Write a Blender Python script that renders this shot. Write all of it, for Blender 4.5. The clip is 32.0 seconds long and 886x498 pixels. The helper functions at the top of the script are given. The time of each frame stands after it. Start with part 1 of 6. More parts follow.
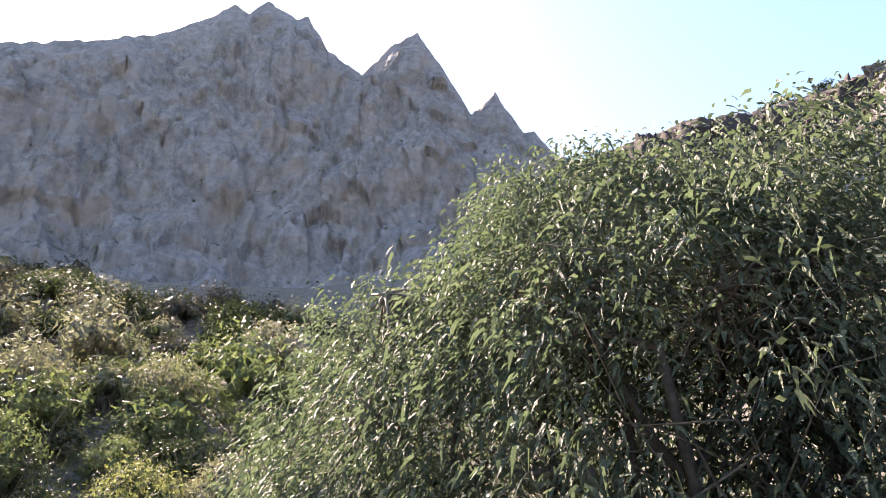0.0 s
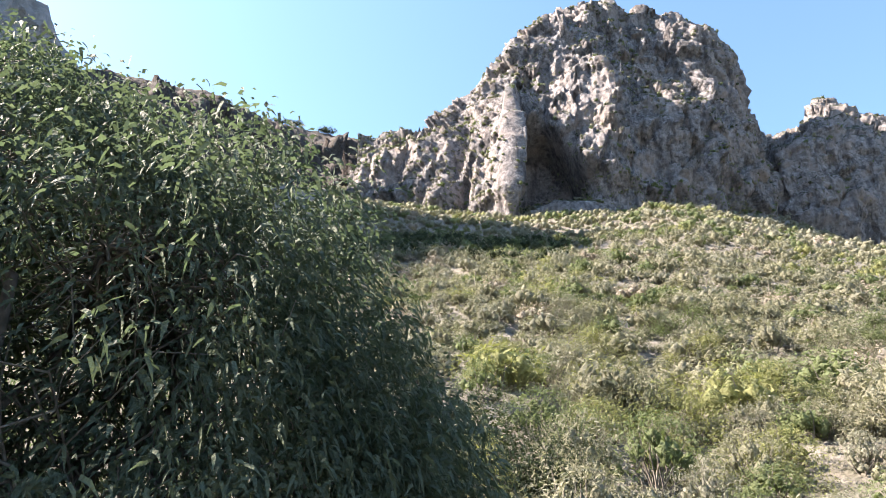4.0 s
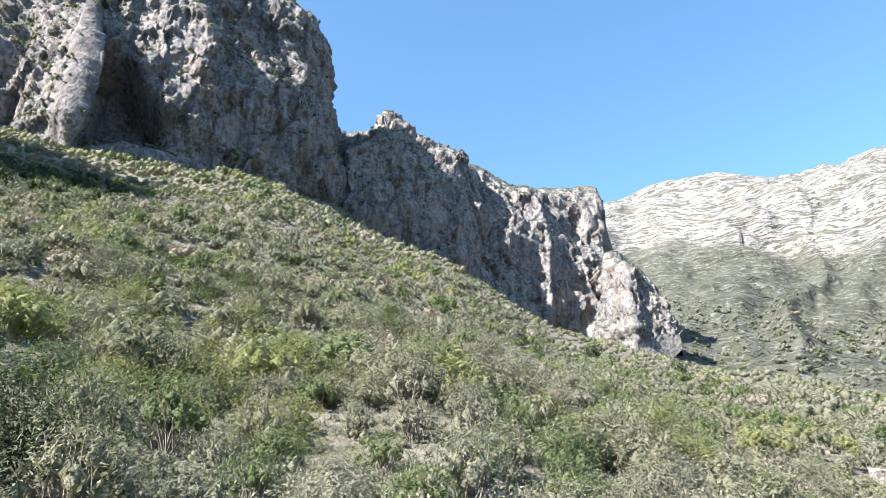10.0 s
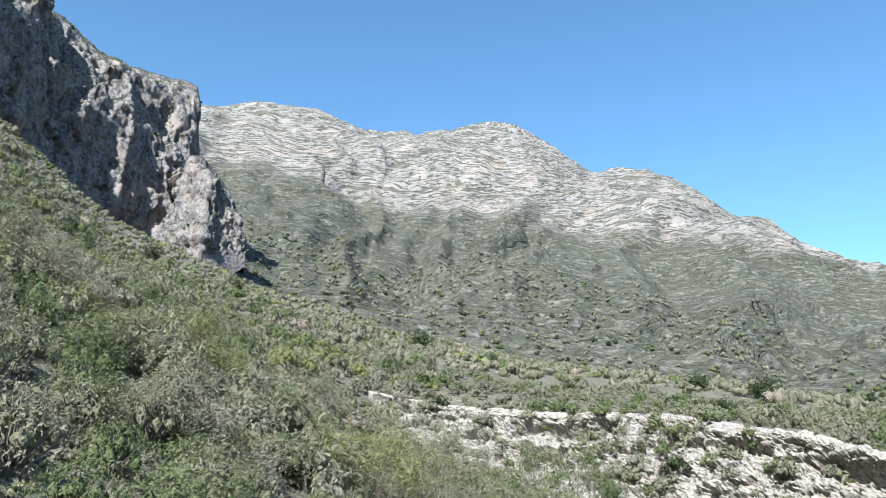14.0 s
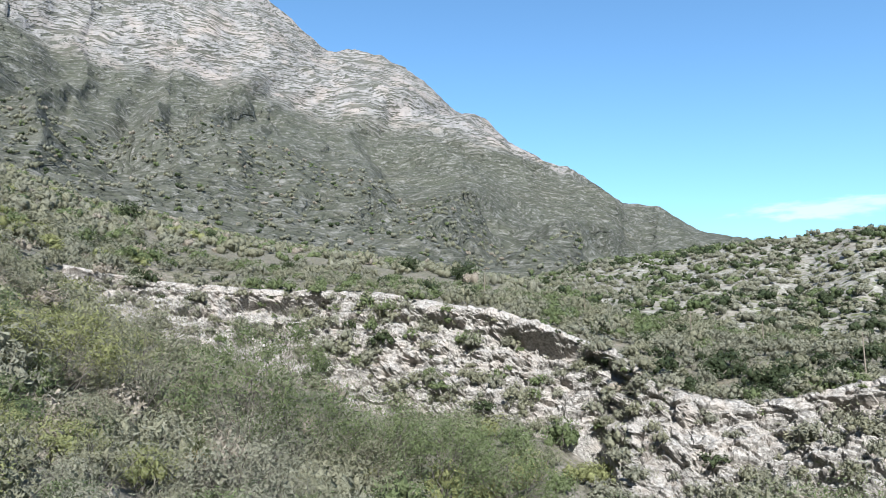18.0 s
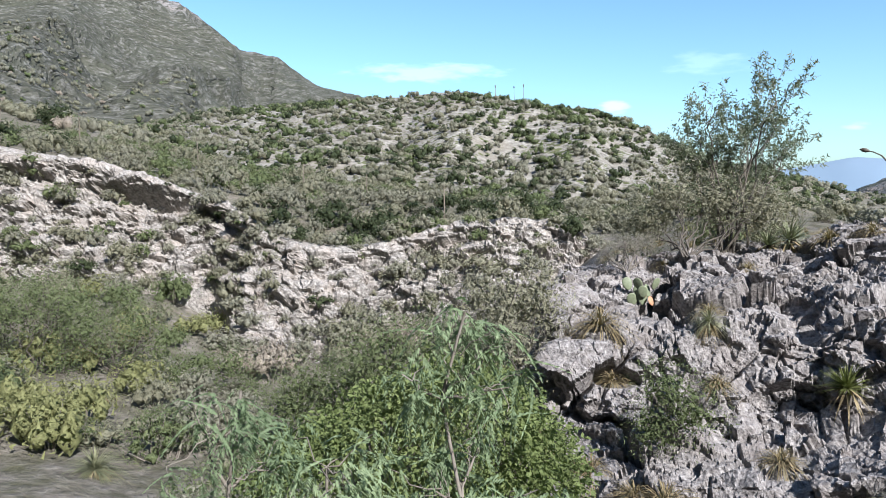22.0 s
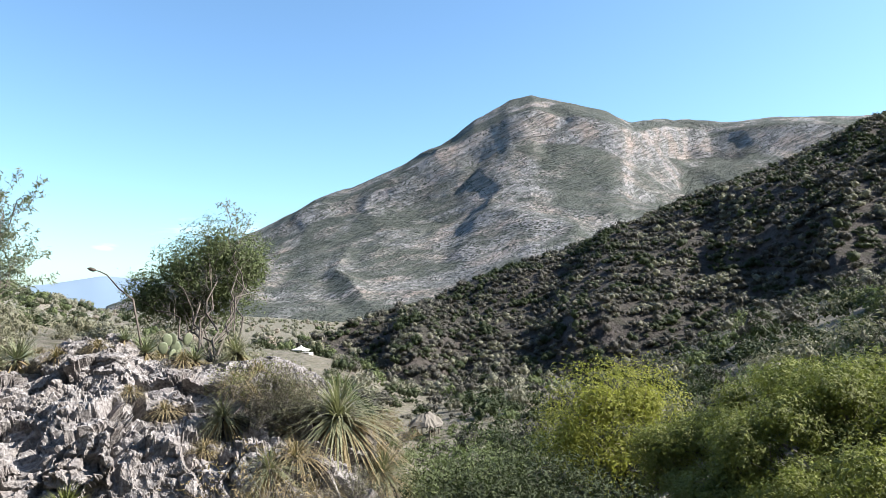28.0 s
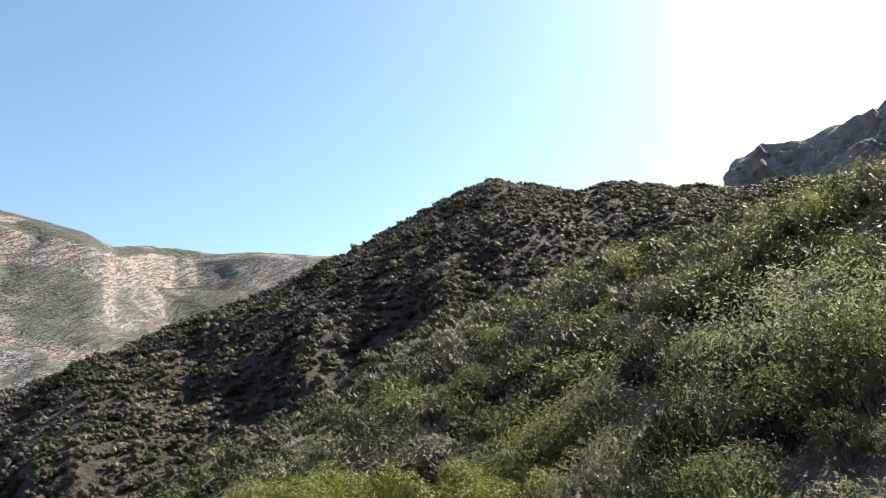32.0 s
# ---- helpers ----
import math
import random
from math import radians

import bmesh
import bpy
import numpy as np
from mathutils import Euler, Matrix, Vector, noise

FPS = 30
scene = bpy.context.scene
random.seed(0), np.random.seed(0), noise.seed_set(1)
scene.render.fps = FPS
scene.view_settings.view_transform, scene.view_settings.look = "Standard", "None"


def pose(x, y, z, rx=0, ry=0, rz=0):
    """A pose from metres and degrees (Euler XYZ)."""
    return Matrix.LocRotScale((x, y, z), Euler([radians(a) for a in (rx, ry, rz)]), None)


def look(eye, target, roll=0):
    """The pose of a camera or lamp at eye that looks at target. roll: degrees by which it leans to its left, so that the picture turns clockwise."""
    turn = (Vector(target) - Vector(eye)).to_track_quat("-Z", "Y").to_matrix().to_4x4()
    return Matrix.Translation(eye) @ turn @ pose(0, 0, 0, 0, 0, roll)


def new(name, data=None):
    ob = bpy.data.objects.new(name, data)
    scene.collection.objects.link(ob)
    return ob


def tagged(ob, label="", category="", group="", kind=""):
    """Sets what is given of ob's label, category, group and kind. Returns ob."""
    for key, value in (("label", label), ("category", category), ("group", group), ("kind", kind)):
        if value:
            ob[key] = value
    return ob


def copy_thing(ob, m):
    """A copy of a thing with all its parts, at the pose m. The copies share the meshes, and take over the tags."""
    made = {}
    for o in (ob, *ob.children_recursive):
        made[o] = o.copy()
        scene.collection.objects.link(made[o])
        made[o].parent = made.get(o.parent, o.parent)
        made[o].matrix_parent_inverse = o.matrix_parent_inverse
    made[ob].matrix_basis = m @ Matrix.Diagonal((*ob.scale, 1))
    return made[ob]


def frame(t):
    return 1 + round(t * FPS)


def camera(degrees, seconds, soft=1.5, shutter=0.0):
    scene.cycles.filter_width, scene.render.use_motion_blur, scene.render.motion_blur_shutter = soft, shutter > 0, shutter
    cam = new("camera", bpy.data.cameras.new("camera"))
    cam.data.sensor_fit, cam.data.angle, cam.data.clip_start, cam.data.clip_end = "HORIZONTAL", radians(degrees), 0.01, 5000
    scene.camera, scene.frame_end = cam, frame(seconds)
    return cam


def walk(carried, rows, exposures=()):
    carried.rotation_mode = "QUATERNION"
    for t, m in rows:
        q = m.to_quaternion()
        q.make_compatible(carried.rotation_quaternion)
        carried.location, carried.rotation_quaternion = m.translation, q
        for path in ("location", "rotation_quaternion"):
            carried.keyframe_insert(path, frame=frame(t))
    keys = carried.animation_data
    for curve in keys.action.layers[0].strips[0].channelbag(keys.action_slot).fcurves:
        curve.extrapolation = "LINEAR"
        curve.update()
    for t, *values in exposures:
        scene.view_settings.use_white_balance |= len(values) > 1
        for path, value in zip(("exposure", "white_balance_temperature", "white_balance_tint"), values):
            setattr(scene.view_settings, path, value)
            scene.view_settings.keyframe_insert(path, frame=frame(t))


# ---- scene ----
EYE = 1.6          # height of the eye over the ground that the walker stands on
ARM = 0.42         # the camera is held at arm's length and swung round the walker

cam = camera(65.0, 32.0, soft=0.8)
# seconds, tilt, lean, turn
PATH = [
    (0.0, 117.01, 2.15, 1.1), (0.5, 117.14, 2.19, -1.87), (1.0, 118.72, 0.61, -9.06), (1.5, 117.72, 0.66, -12.24),
    (2.0, 115.98, -1.91, -22.04), (2.5, 115.21, -3.18, -28.98), (3.0, 115.41, -3.85, -36.85), (3.5, 115.34, -4.91, -44.16),
    (4.0, 115.19, -3.67, -48.63), (4.5, 113.74, -2.97, -51.16), (6.5, 113.99, -0.76, -61.69), (7.0, 114.01, -0.2, -64.71),
    (7.5, 114.29, 0.07, -69.9), (8.0, 113.5, -0.18, -74.31), (8.5, 113.57, 0.32, -77.41), (9.0, 114.22, 0.5, -79.56),
    (9.5, 114.52, 0.64, -82.58), (10.0, 113.32, 0.9, -84.79), (10.5, 113.29, 1.06, -90.0), (11.0, 111.49, 1.98, -95.76),
    (11.5, 110.18, 0.13, -102.75), (12.0, 109.66, -0.27, -108.02), (12.5, 108.93, -0.08, -112.41), (13.0, 108.04, 0.62, -115.27),
    (13.5, 107.52, 0.09, -118.44), (15.5, 102.24, -1.03, -126.36), (16.0, 101.18, 0.12, -127.72), (16.5, 99.89, 0.09, -130.76),
    (17.0, 98.77, 0.31, -134.89), (17.5, 97.91, 0.51, -139.0), (18.0, 96.55, -0.03, -143.58), (18.5, 94.9, 0.36, -147.17),
    (19.0, 93.0, -0.37, -151.02), (19.5, 92.11, -0.72, -153.66), (20.0, 91.97, -0.63, -157.63), (20.5, 90.39, -0.66, -162.28),
    (21.0, 88.0, -0.19, -165.9), (21.5, 86.23, -0.32, -170.92), (22.0, 84.44, -0.01, -174.15), (22.5, 84.59, -0.28, -178.54),
    (23.0, 84.4, 0.37, -181.34), (23.5, 83.57, 0.34, -186.82), (24.0, 82.78, 0.92, -190.6), (24.5, 83.38, 0.99, -194.62),
    (26.5, 89.03, 1.72, -213.35), (27.0, 90.12, -1.32, -221.35), (27.5, 92.42, -1.18, -225.77), (28.0, 94.41, -0.58, -230.57),
    (28.5, 96.7, -0.51, -236.72), (29.0, 97.81, -0.94, -242.48), (29.5, 99.53, -1.62, -245.62), (30.0, 102.18, 0.59, -255.98),
    (30.5, 103.42, 0.1, -259.54), (31.0, 103.0, -0.39, -264.47), (31.5, 103.71, 1.38, -268.03), (32.0, 103.38, 5.02, -270.64),
]


def held(rx, ry, rz):
    a = radians(-rz)
    return pose(ARM * math.sin(a), ARM * math.cos(a), EYE, rx, ry, rz)


walk(cam, [(t, held(*turn)) for t, *turn in PATH],
     exposures=[(0.0, 2.78, 7700, 31), (1.5, 2.9, 7600, 30), (2.5, 2.87, 7500, 29), (3.2, 2.72, 7300, 24), (4.0, 2.55, 7150, 19), (9.0, 2.22, 6450, 11), (10.5, 2.07, 6300, 9), (13.0, 1.64, 6000, 5), (19.0, 1.28, 6000, 9), (22.0, 1.22, 6050, 13), (24.0, 1.22, 6050, 16), (28.0, 1.57, 6450, 12), (29.0, 1.67, 6800, 13), (32.0, 1.60, 7600, 14)])

# ---- daylight ----
SUN_BEARING, SUN_HEIGHT = 320.0, 39.5
world = bpy.data.worlds.new("sky")
scene.world = world
world.use_nodes = True
wn, wl = world.node_tree.nodes, world.node_tree.links
sky = wn.new("ShaderNodeTexSky")
sky.sky_type = "NISHITA"
sky.sun_disc = False
sky.sun_elevation = radians(SUN_HEIGHT)
sky.sun_rotation = radians(SUN_BEARING)
sky.altitude = 600.0
sky.air_density = 1.0
sky.dust_density = 1.3
sky.ozone_density = 1.0
wn["Background"].inputs["Strength"].default_value = 0.085
tint = wn.new("ShaderNodeMix")
tint.data_type, tint.blend_type = "RGBA", "MULTIPLY"
tint.inputs["Factor"].default_value = 1.0
tint.inputs["B"].default_value = (0.755, 0.985, 1.065, 1)
wl.new(sky.outputs["Color"], tint.inputs["A"])
# three thin clouds low over the valley's end: bearing, height, half width and half height in degrees, whiteness
view = wn.new("ShaderNodeTexCoord").outputs["Generated"]
wisp = wn.new("ShaderNodeTexNoise")
wisp.inputs["Scale"].default_value, wisp.inputs["Detail"].default_value = 28.0, 6.0
flat_view = wn.new("ShaderNodeMapping")
flat_view.inputs["Scale"].default_value = (1.0, 1.0, 4.0)
wl.new(view, flat_view.inputs["Vector"])
wl.new(flat_view.outputs["Vector"], wisp.inputs["Vector"])
sky_colour = tint.outputs["Result"]


def sky_math(op, a, b):
    m = wn.new("ShaderNodeMath")
    m.operation = op
    for sock, val in zip(m.inputs, (a, b)):
        if isinstance(val, (int, float)):
            sock.default_value = val
        else:
            wl.new(val, sock)
    return m.outputs[0]


for bearing, height, wide, tall, white in ((172.8, 8.7, 6.5, 0.8, 1.6), (187.8, 5.8, 1.3, 0.6, 2.0), (204.6, 3.8, 1.0, 0.45, 1.3), (194.5, 8.8, 3.0, 1.0, 0.8), (213, 5.5, 5.0, 0.9, 0.9)):
    cb, ch = radians(bearing), radians(height)
    off = wn.new("ShaderNodeVectorMath")
    off.operation = "SUBTRACT"
    off.inputs[1].default_value = (math.sin(cb) * math.cos(ch), math.cos(cb) * math.cos(ch), math.sin(ch))
    wl.new(view, off.inputs[0])
    parts = []
    for axis, size in (((math.cos(cb), -math.sin(cb), 0), wide), ((0, 0, 1), tall)):
        dot = wn.new("ShaderNodeVectorMath")
        dot.operation = "DOT_PRODUCT"
        wl.new(off.outputs["Vector"], dot.inputs[0])
        dot.inputs[1].default_value = axis
        q = sky_math("DIVIDE", dot.outputs["Value"], math.sin(radians(size)))
        parts.append(sky_math("MULTIPLY", q, q))
    reach = sky_math("ADD", sky_math("SQRT", sky_math("ADD", *parts), 0.0), sky_math("MULTIPLY", sky_math("SUBTRACT", wisp.outputs["Fac"], 0.5), 2.2))
    soft = wn.new("ShaderNodeMapRange")
    soft.interpolation_type = "SMOOTHSTEP"
    soft.inputs["From Min"].default_value, soft.inputs["From Max"].default_value = 0.15, 1.05
    soft.inputs["To Min"].default_value, soft.inputs["To Max"].default_value = white, 0.0
    wl.new(reach, soft.inputs["Value"])
    add = wn.new("ShaderNodeMix")
    add.data_type, add.blend_type = "RGBA", "ADD"
    add.inputs["Factor"].default_value = 1.0
    wl.new(sky_colour, add.inputs["A"])
    wl.new(soft.outputs["Result"], add.inputs["B"])
    sky_colour = add.outputs["Result"]
wl.new(sky_colour, wn["Background"].inputs["Color"])

sun_data = bpy.data.lights.new("sun", "SUN")
sun_data.energy = 5.0
sun_data.angle = radians(0.53)
sun_data.color = (1.0, 0.95, 0.87)
sun = new("sun", sun_data)
b, h = radians(SUN_BEARING), radians(SUN_HEIGHT)
sun.matrix_world = look((600 * math.sin(b) * math.cos(h), 600 * math.cos(b) * math.cos(h), 600 * math.sin(h)), (0, 0, 0))


# ---- small tools ----
def at_bearing(az, d, up=0.0):
    """A place at a compass bearing and level distance from the walker, at a height."""
    a = radians(az)
    return Vector((d * math.sin(a), d * math.cos(a), up))


def rise(el, d):
    """The height that is seen at an elevation angle from a distance."""
    return EYE + d * math.tan(radians(el))


def lattice(ix, iy, iz, salt=0):
    n = (ix * 73856093) ^ (iy * 19349663) ^ (iz * 83492791) ^ (salt * 2654435)
    n = (n ^ (n >> 13)) * 1274126177 & 0x7FFFFFFF
    n = (n ^ (n >> 15)) * 668265263 & 0x7FFFFFFF
    return ((n ^ (n >> 11)) & 0xFFFFF) / 1048575.0


def vnoise(p, salt=0):
    """Smooth value noise in 0..1 at rows of x, y, z."""
    i = np.floor(p).astype(np.int64)
    f = p - i
    f = f * f * (3 - 2 * f)
    out = 0
    for cx in (0, 1):
        for cy in (0, 1):
            for cz in (0, 1):
                w = (f[:, 0] if cx else 1 - f[:, 0]) * (f[:, 1] if cy else 1 - f[:, 1]) * (f[:, 2] if cz else 1 - f[:, 2])
                out = out + w * lattice(i[:, 0] + cx, i[:, 1] + cy, i[:, 2] + cz, salt)
    return out


def fbm(p, octaves=4, salt=0, gain=0.5):
    total, amp, norm = 0, 1.0, 0.0
    for k in range(octaves):
        total = total + amp * vnoise(p * (2.03 ** k) + 17.3 * k, salt + k)
        norm += amp
        amp *= gain
    return total / norm * 2 - 1


def cells(p, salt=0, box=False):
    """Distance to the nearest and second nearest cell points, and a random number of the nearest cell."""
    i = np.floor(p).astype(np.int64)
    f1, f2, rid = np.full(len(p), 9.0), np.full(len(p), 9.0), np.zeros(len(p))
    for cx in (-1, 0, 1):
        for cy in (-1, 0, 1):
            for cz in (-1, 0, 1):
                q = i + (cx, cy, cz)
                c = q + np.stack([lattice(q[:, 0], q[:, 1], q[:, 2], salt + s) for s in (1, 2, 3)], 1)
                d = np.abs(c - p).max(1) if box else np.linalg.norm(c - p, axis=1)
                r = lattice(q[:, 0], q[:, 1], q[:, 2], salt + 4)
                near = d < f1
                f2 = np.where(near, f1, np.minimum(f2, d))
                rid = np.where(near, r, rid)
                f1 = np.where(near, d, f1)
    return f1, f2, rid


def facets(p, size, salt, tilt=0.9):
    """Broken planes: every cell of about that size has a flat face with a tilt and depth of its own."""
    q = np.asarray(p) / size
    i = np.floor(q).astype(np.int64)
    best, out = np.full(len(q), 9.0), np.zeros(len(q))
    for cx in (-1, 0, 1):
        for cy in (-1, 0, 1):
            for cz in (-1, 0, 1):
                k = i + (cx, cy, cz)
                r = [lattice(k[:, 0], k[:, 1], k[:, 2], salt + n) for n in range(7)]
                d = q - k - np.stack(r[:3], 1)
                dist = (d * d).sum(1)
                off = (r[3] - 0.5) * 0.8 + tilt * (d * (np.stack(r[4:], 1) * 2 - 1)).sum(1)
                out = np.where(dist < best, off, out)
                best = np.minimum(best, dist)
    return out


def smooth(lo, hi, x):
    t = np.clip((np.asarray(x, float) - lo) / (hi - lo), 0, 1)
    return t * t * (3 - 2 * t)


def quad_mesh(name, verts, quads, mats, index=None, shade=False):
    """A mesh from arrays of corners and four-sided faces."""
    me = bpy.data.meshes.new(name)
    verts, quads = np.asarray(verts, np.float32), np.asarray(quads, np.int32)
    me.vertices.add(len(verts))
    me.vertices.foreach_set("co", verts.ravel())
    me.loops.add(quads.size)
    me.loops.foreach_set("vertex_index", quads.ravel())
    me.polygons.add(len(quads))
    me.polygons.foreach_set("loop_start", np.arange(0, quads.size, 4, dtype=np.int32))
    for m in mats:
        me.materials.append(m)
    if index is not None:
        me.polygons.foreach_set("material_index", np.asarray(index, np.int32))
    me.polygons.foreach_set("use_smooth", np.array(np.broadcast_to(np.asarray(shade, bool), (len(quads),))))
    me.update(calc_edges=True)
    me.validate()
    return me


def grid_faces(n, m, wrap=False):
    i, j = np.meshgrid(np.arange(n if wrap else n - 1), np.arange(m - 1), indexing="ij")
    k = (i + 1) % n
    return np.stack([i * m + j, k * m + j, k * m + j + 1, i * m + j + 1], -1).reshape(-1, 4)


def part(name, me, parent, label=""):
    ob = new(name, me)
    ob.parent = parent
    return tagged(ob, label=label) if label else ob


class Pile:
    """Collects corners and faces of many pieces for one mesh."""

    def __init__(self):
        self.v, self.q, self.m, self.s, self.n = [], [], [], [], 0

    def add(self, v, q, m=0, s=False):
        if len(v) == 0:
            return
        self.v.append(np.asarray(v, float).reshape(-1, 3))
        self.q.append(np.asarray(q, np.int64).reshape(-1, 4) + self.n)
        self.m.append(np.broadcast_to(np.asarray(m), (len(self.q[-1]),)))
        self.s.append(np.broadcast_to(np.asarray(s, bool), (len(self.q[-1]),)))
        self.n += len(self.v[-1])

    def mesh(self, name, mats, shade=False):
        return quad_mesh(name, np.concatenate(self.v), np.concatenate(self.q), mats, np.concatenate(self.m), True if shade else np.concatenate(self.s))


def tube(points, radii, sides=5):
    """Corners and faces of a tapered bent rod."""
    p = np.asarray(points, float)
    t = np.gradient(p, axis=0)
    t /= np.linalg.norm(t, axis=1, keepdims=True) + 1e-9
    ref = np.where(np.abs(t[:, 2:3]) > 0.9, np.array([[1.0, 0, 0]]), np.array([[0, 0, 1.0]]))
    u = np.cross(t, ref)
    u /= np.linalg.norm(u, axis=1, keepdims=True) + 1e-9
    w = np.cross(t, u)
    a = np.linspace(0, 2 * np.pi, sides, endpoint=False)
    ring = u[:, None] * np.cos(a)[None, :, None] + w[:, None] * np.sin(a)[None, :, None]
    v = p[:, None] + ring * np.asarray(radii, float)[:, None, None]
    n = len(p)
    i, j = np.meshgrid(np.arange(n - 1), np.arange(sides), indexing="ij")
    k = (j + 1) % sides
    q = np.stack([i * sides + j, i * sides + k, (i + 1) * sides + k, (i + 1) * sides + j], -1).reshape(-1, 4)
    return v.reshape(-1, 3), q


def blades(base, along, side, length, width, bend=0.0, segs=1):
    """Flat tapering blades: one strip of segs faces each, that droops by bend."""
    n = len(base)
    s = np.linspace(0, 1, segs + 1)
    mid = base[:, None] + along[:, None] * (length[:, None] * s)[..., None]
    mid[..., 2] -= bend * (length[:, None] * s ** 2)
    w = side[:, None] * (width[:, None] * np.maximum(np.where(s < 0.3, 0.6 + 1.3 * s, 1.25 * (1 - s)), 0.06) * 0.5)[..., None]
    v = np.stack([mid - w, mid + w], 2)
    k = np.arange(n)[:, None] * (2 * (segs + 1)) + 2 * np.arange(segs)[None]
    q = np.stack([k, k + 1, k + 3, k + 2], -1).reshape(-1, 4)
    return v.reshape(-1, 3), q


def unit(v):
    return v / (np.linalg.norm(v, axis=-1, keepdims=True) + 1e-9)


# ---- materials ----
def nodes_of(name):
    mat = bpy.data.materials.new(name)
    mat.use_nodes = True
    return mat, mat.node_tree.nodes, mat.node_tree.links


def noise_node(n, l, coords, scale, detail=4.0, rough=0.55, distort=0.0):
    t = n.new("ShaderNodeTexNoise")
    t.inputs["Scale"].default_value = scale
    t.inputs["Detail"].default_value = detail
    t.inputs["Roughness"].default_value = rough
    t.inputs["Distortion"].default_value = distort
    l.new(coords, t.inputs["Vector"])
    return t.outputs["Fac"]


def ramp_node(n, l, fac, stops):
    r = n.new("ShaderNodeValToRGB")
    e = r.color_ramp.elements
    for k, (p, c) in enumerate(stops):
        s = e[k] if k < 2 else e.new(p)
        s.position, s.color = p, (*c, 1) if len(c) == 3 else c
    l.new(fac, r.inputs["Fac"])
    return r.outputs["Color"]


def mix_node(n, l, fac, a, b, mode="MIX"):
    m = n.new("ShaderNodeMix")
    m.data_type, m.blend_type = "RGBA", mode
    for sock, val in ((m.inputs["Factor"], fac), (m.inputs["A"], a), (m.inputs["B"], b)):
        if isinstance(val, (int, float)):
            sock.default_value = val
        elif isinstance(val, tuple):
            sock.default_value = (*val, 1)
        else:
            l.new(val, sock)
    return m.outputs["Result"]


def math_node(n, l, op, a, b=None, clamp=False):
    m = n.new("ShaderNodeMath")
    m.operation, m.use_clamp = op, clamp
    for sock, val in zip(m.inputs, (a, b)):
        if val is None:
            continue
        if isinstance(val, (int, float)):
            sock.default_value = val
        else:
            l.new(val, sock)
    return m.outputs[0]


def stretched(n, l, coords, sx, sy, sz, rot=(0, 0, 0)):
    m = n.new("ShaderNodeMapping")
    m.inputs["Scale"].default_value = (sx, sy, sz)
    m.inputs["Rotation"].default_value = rot
    l.new(coords, m.inputs["Vector"])
    return m.outputs["Vector"]


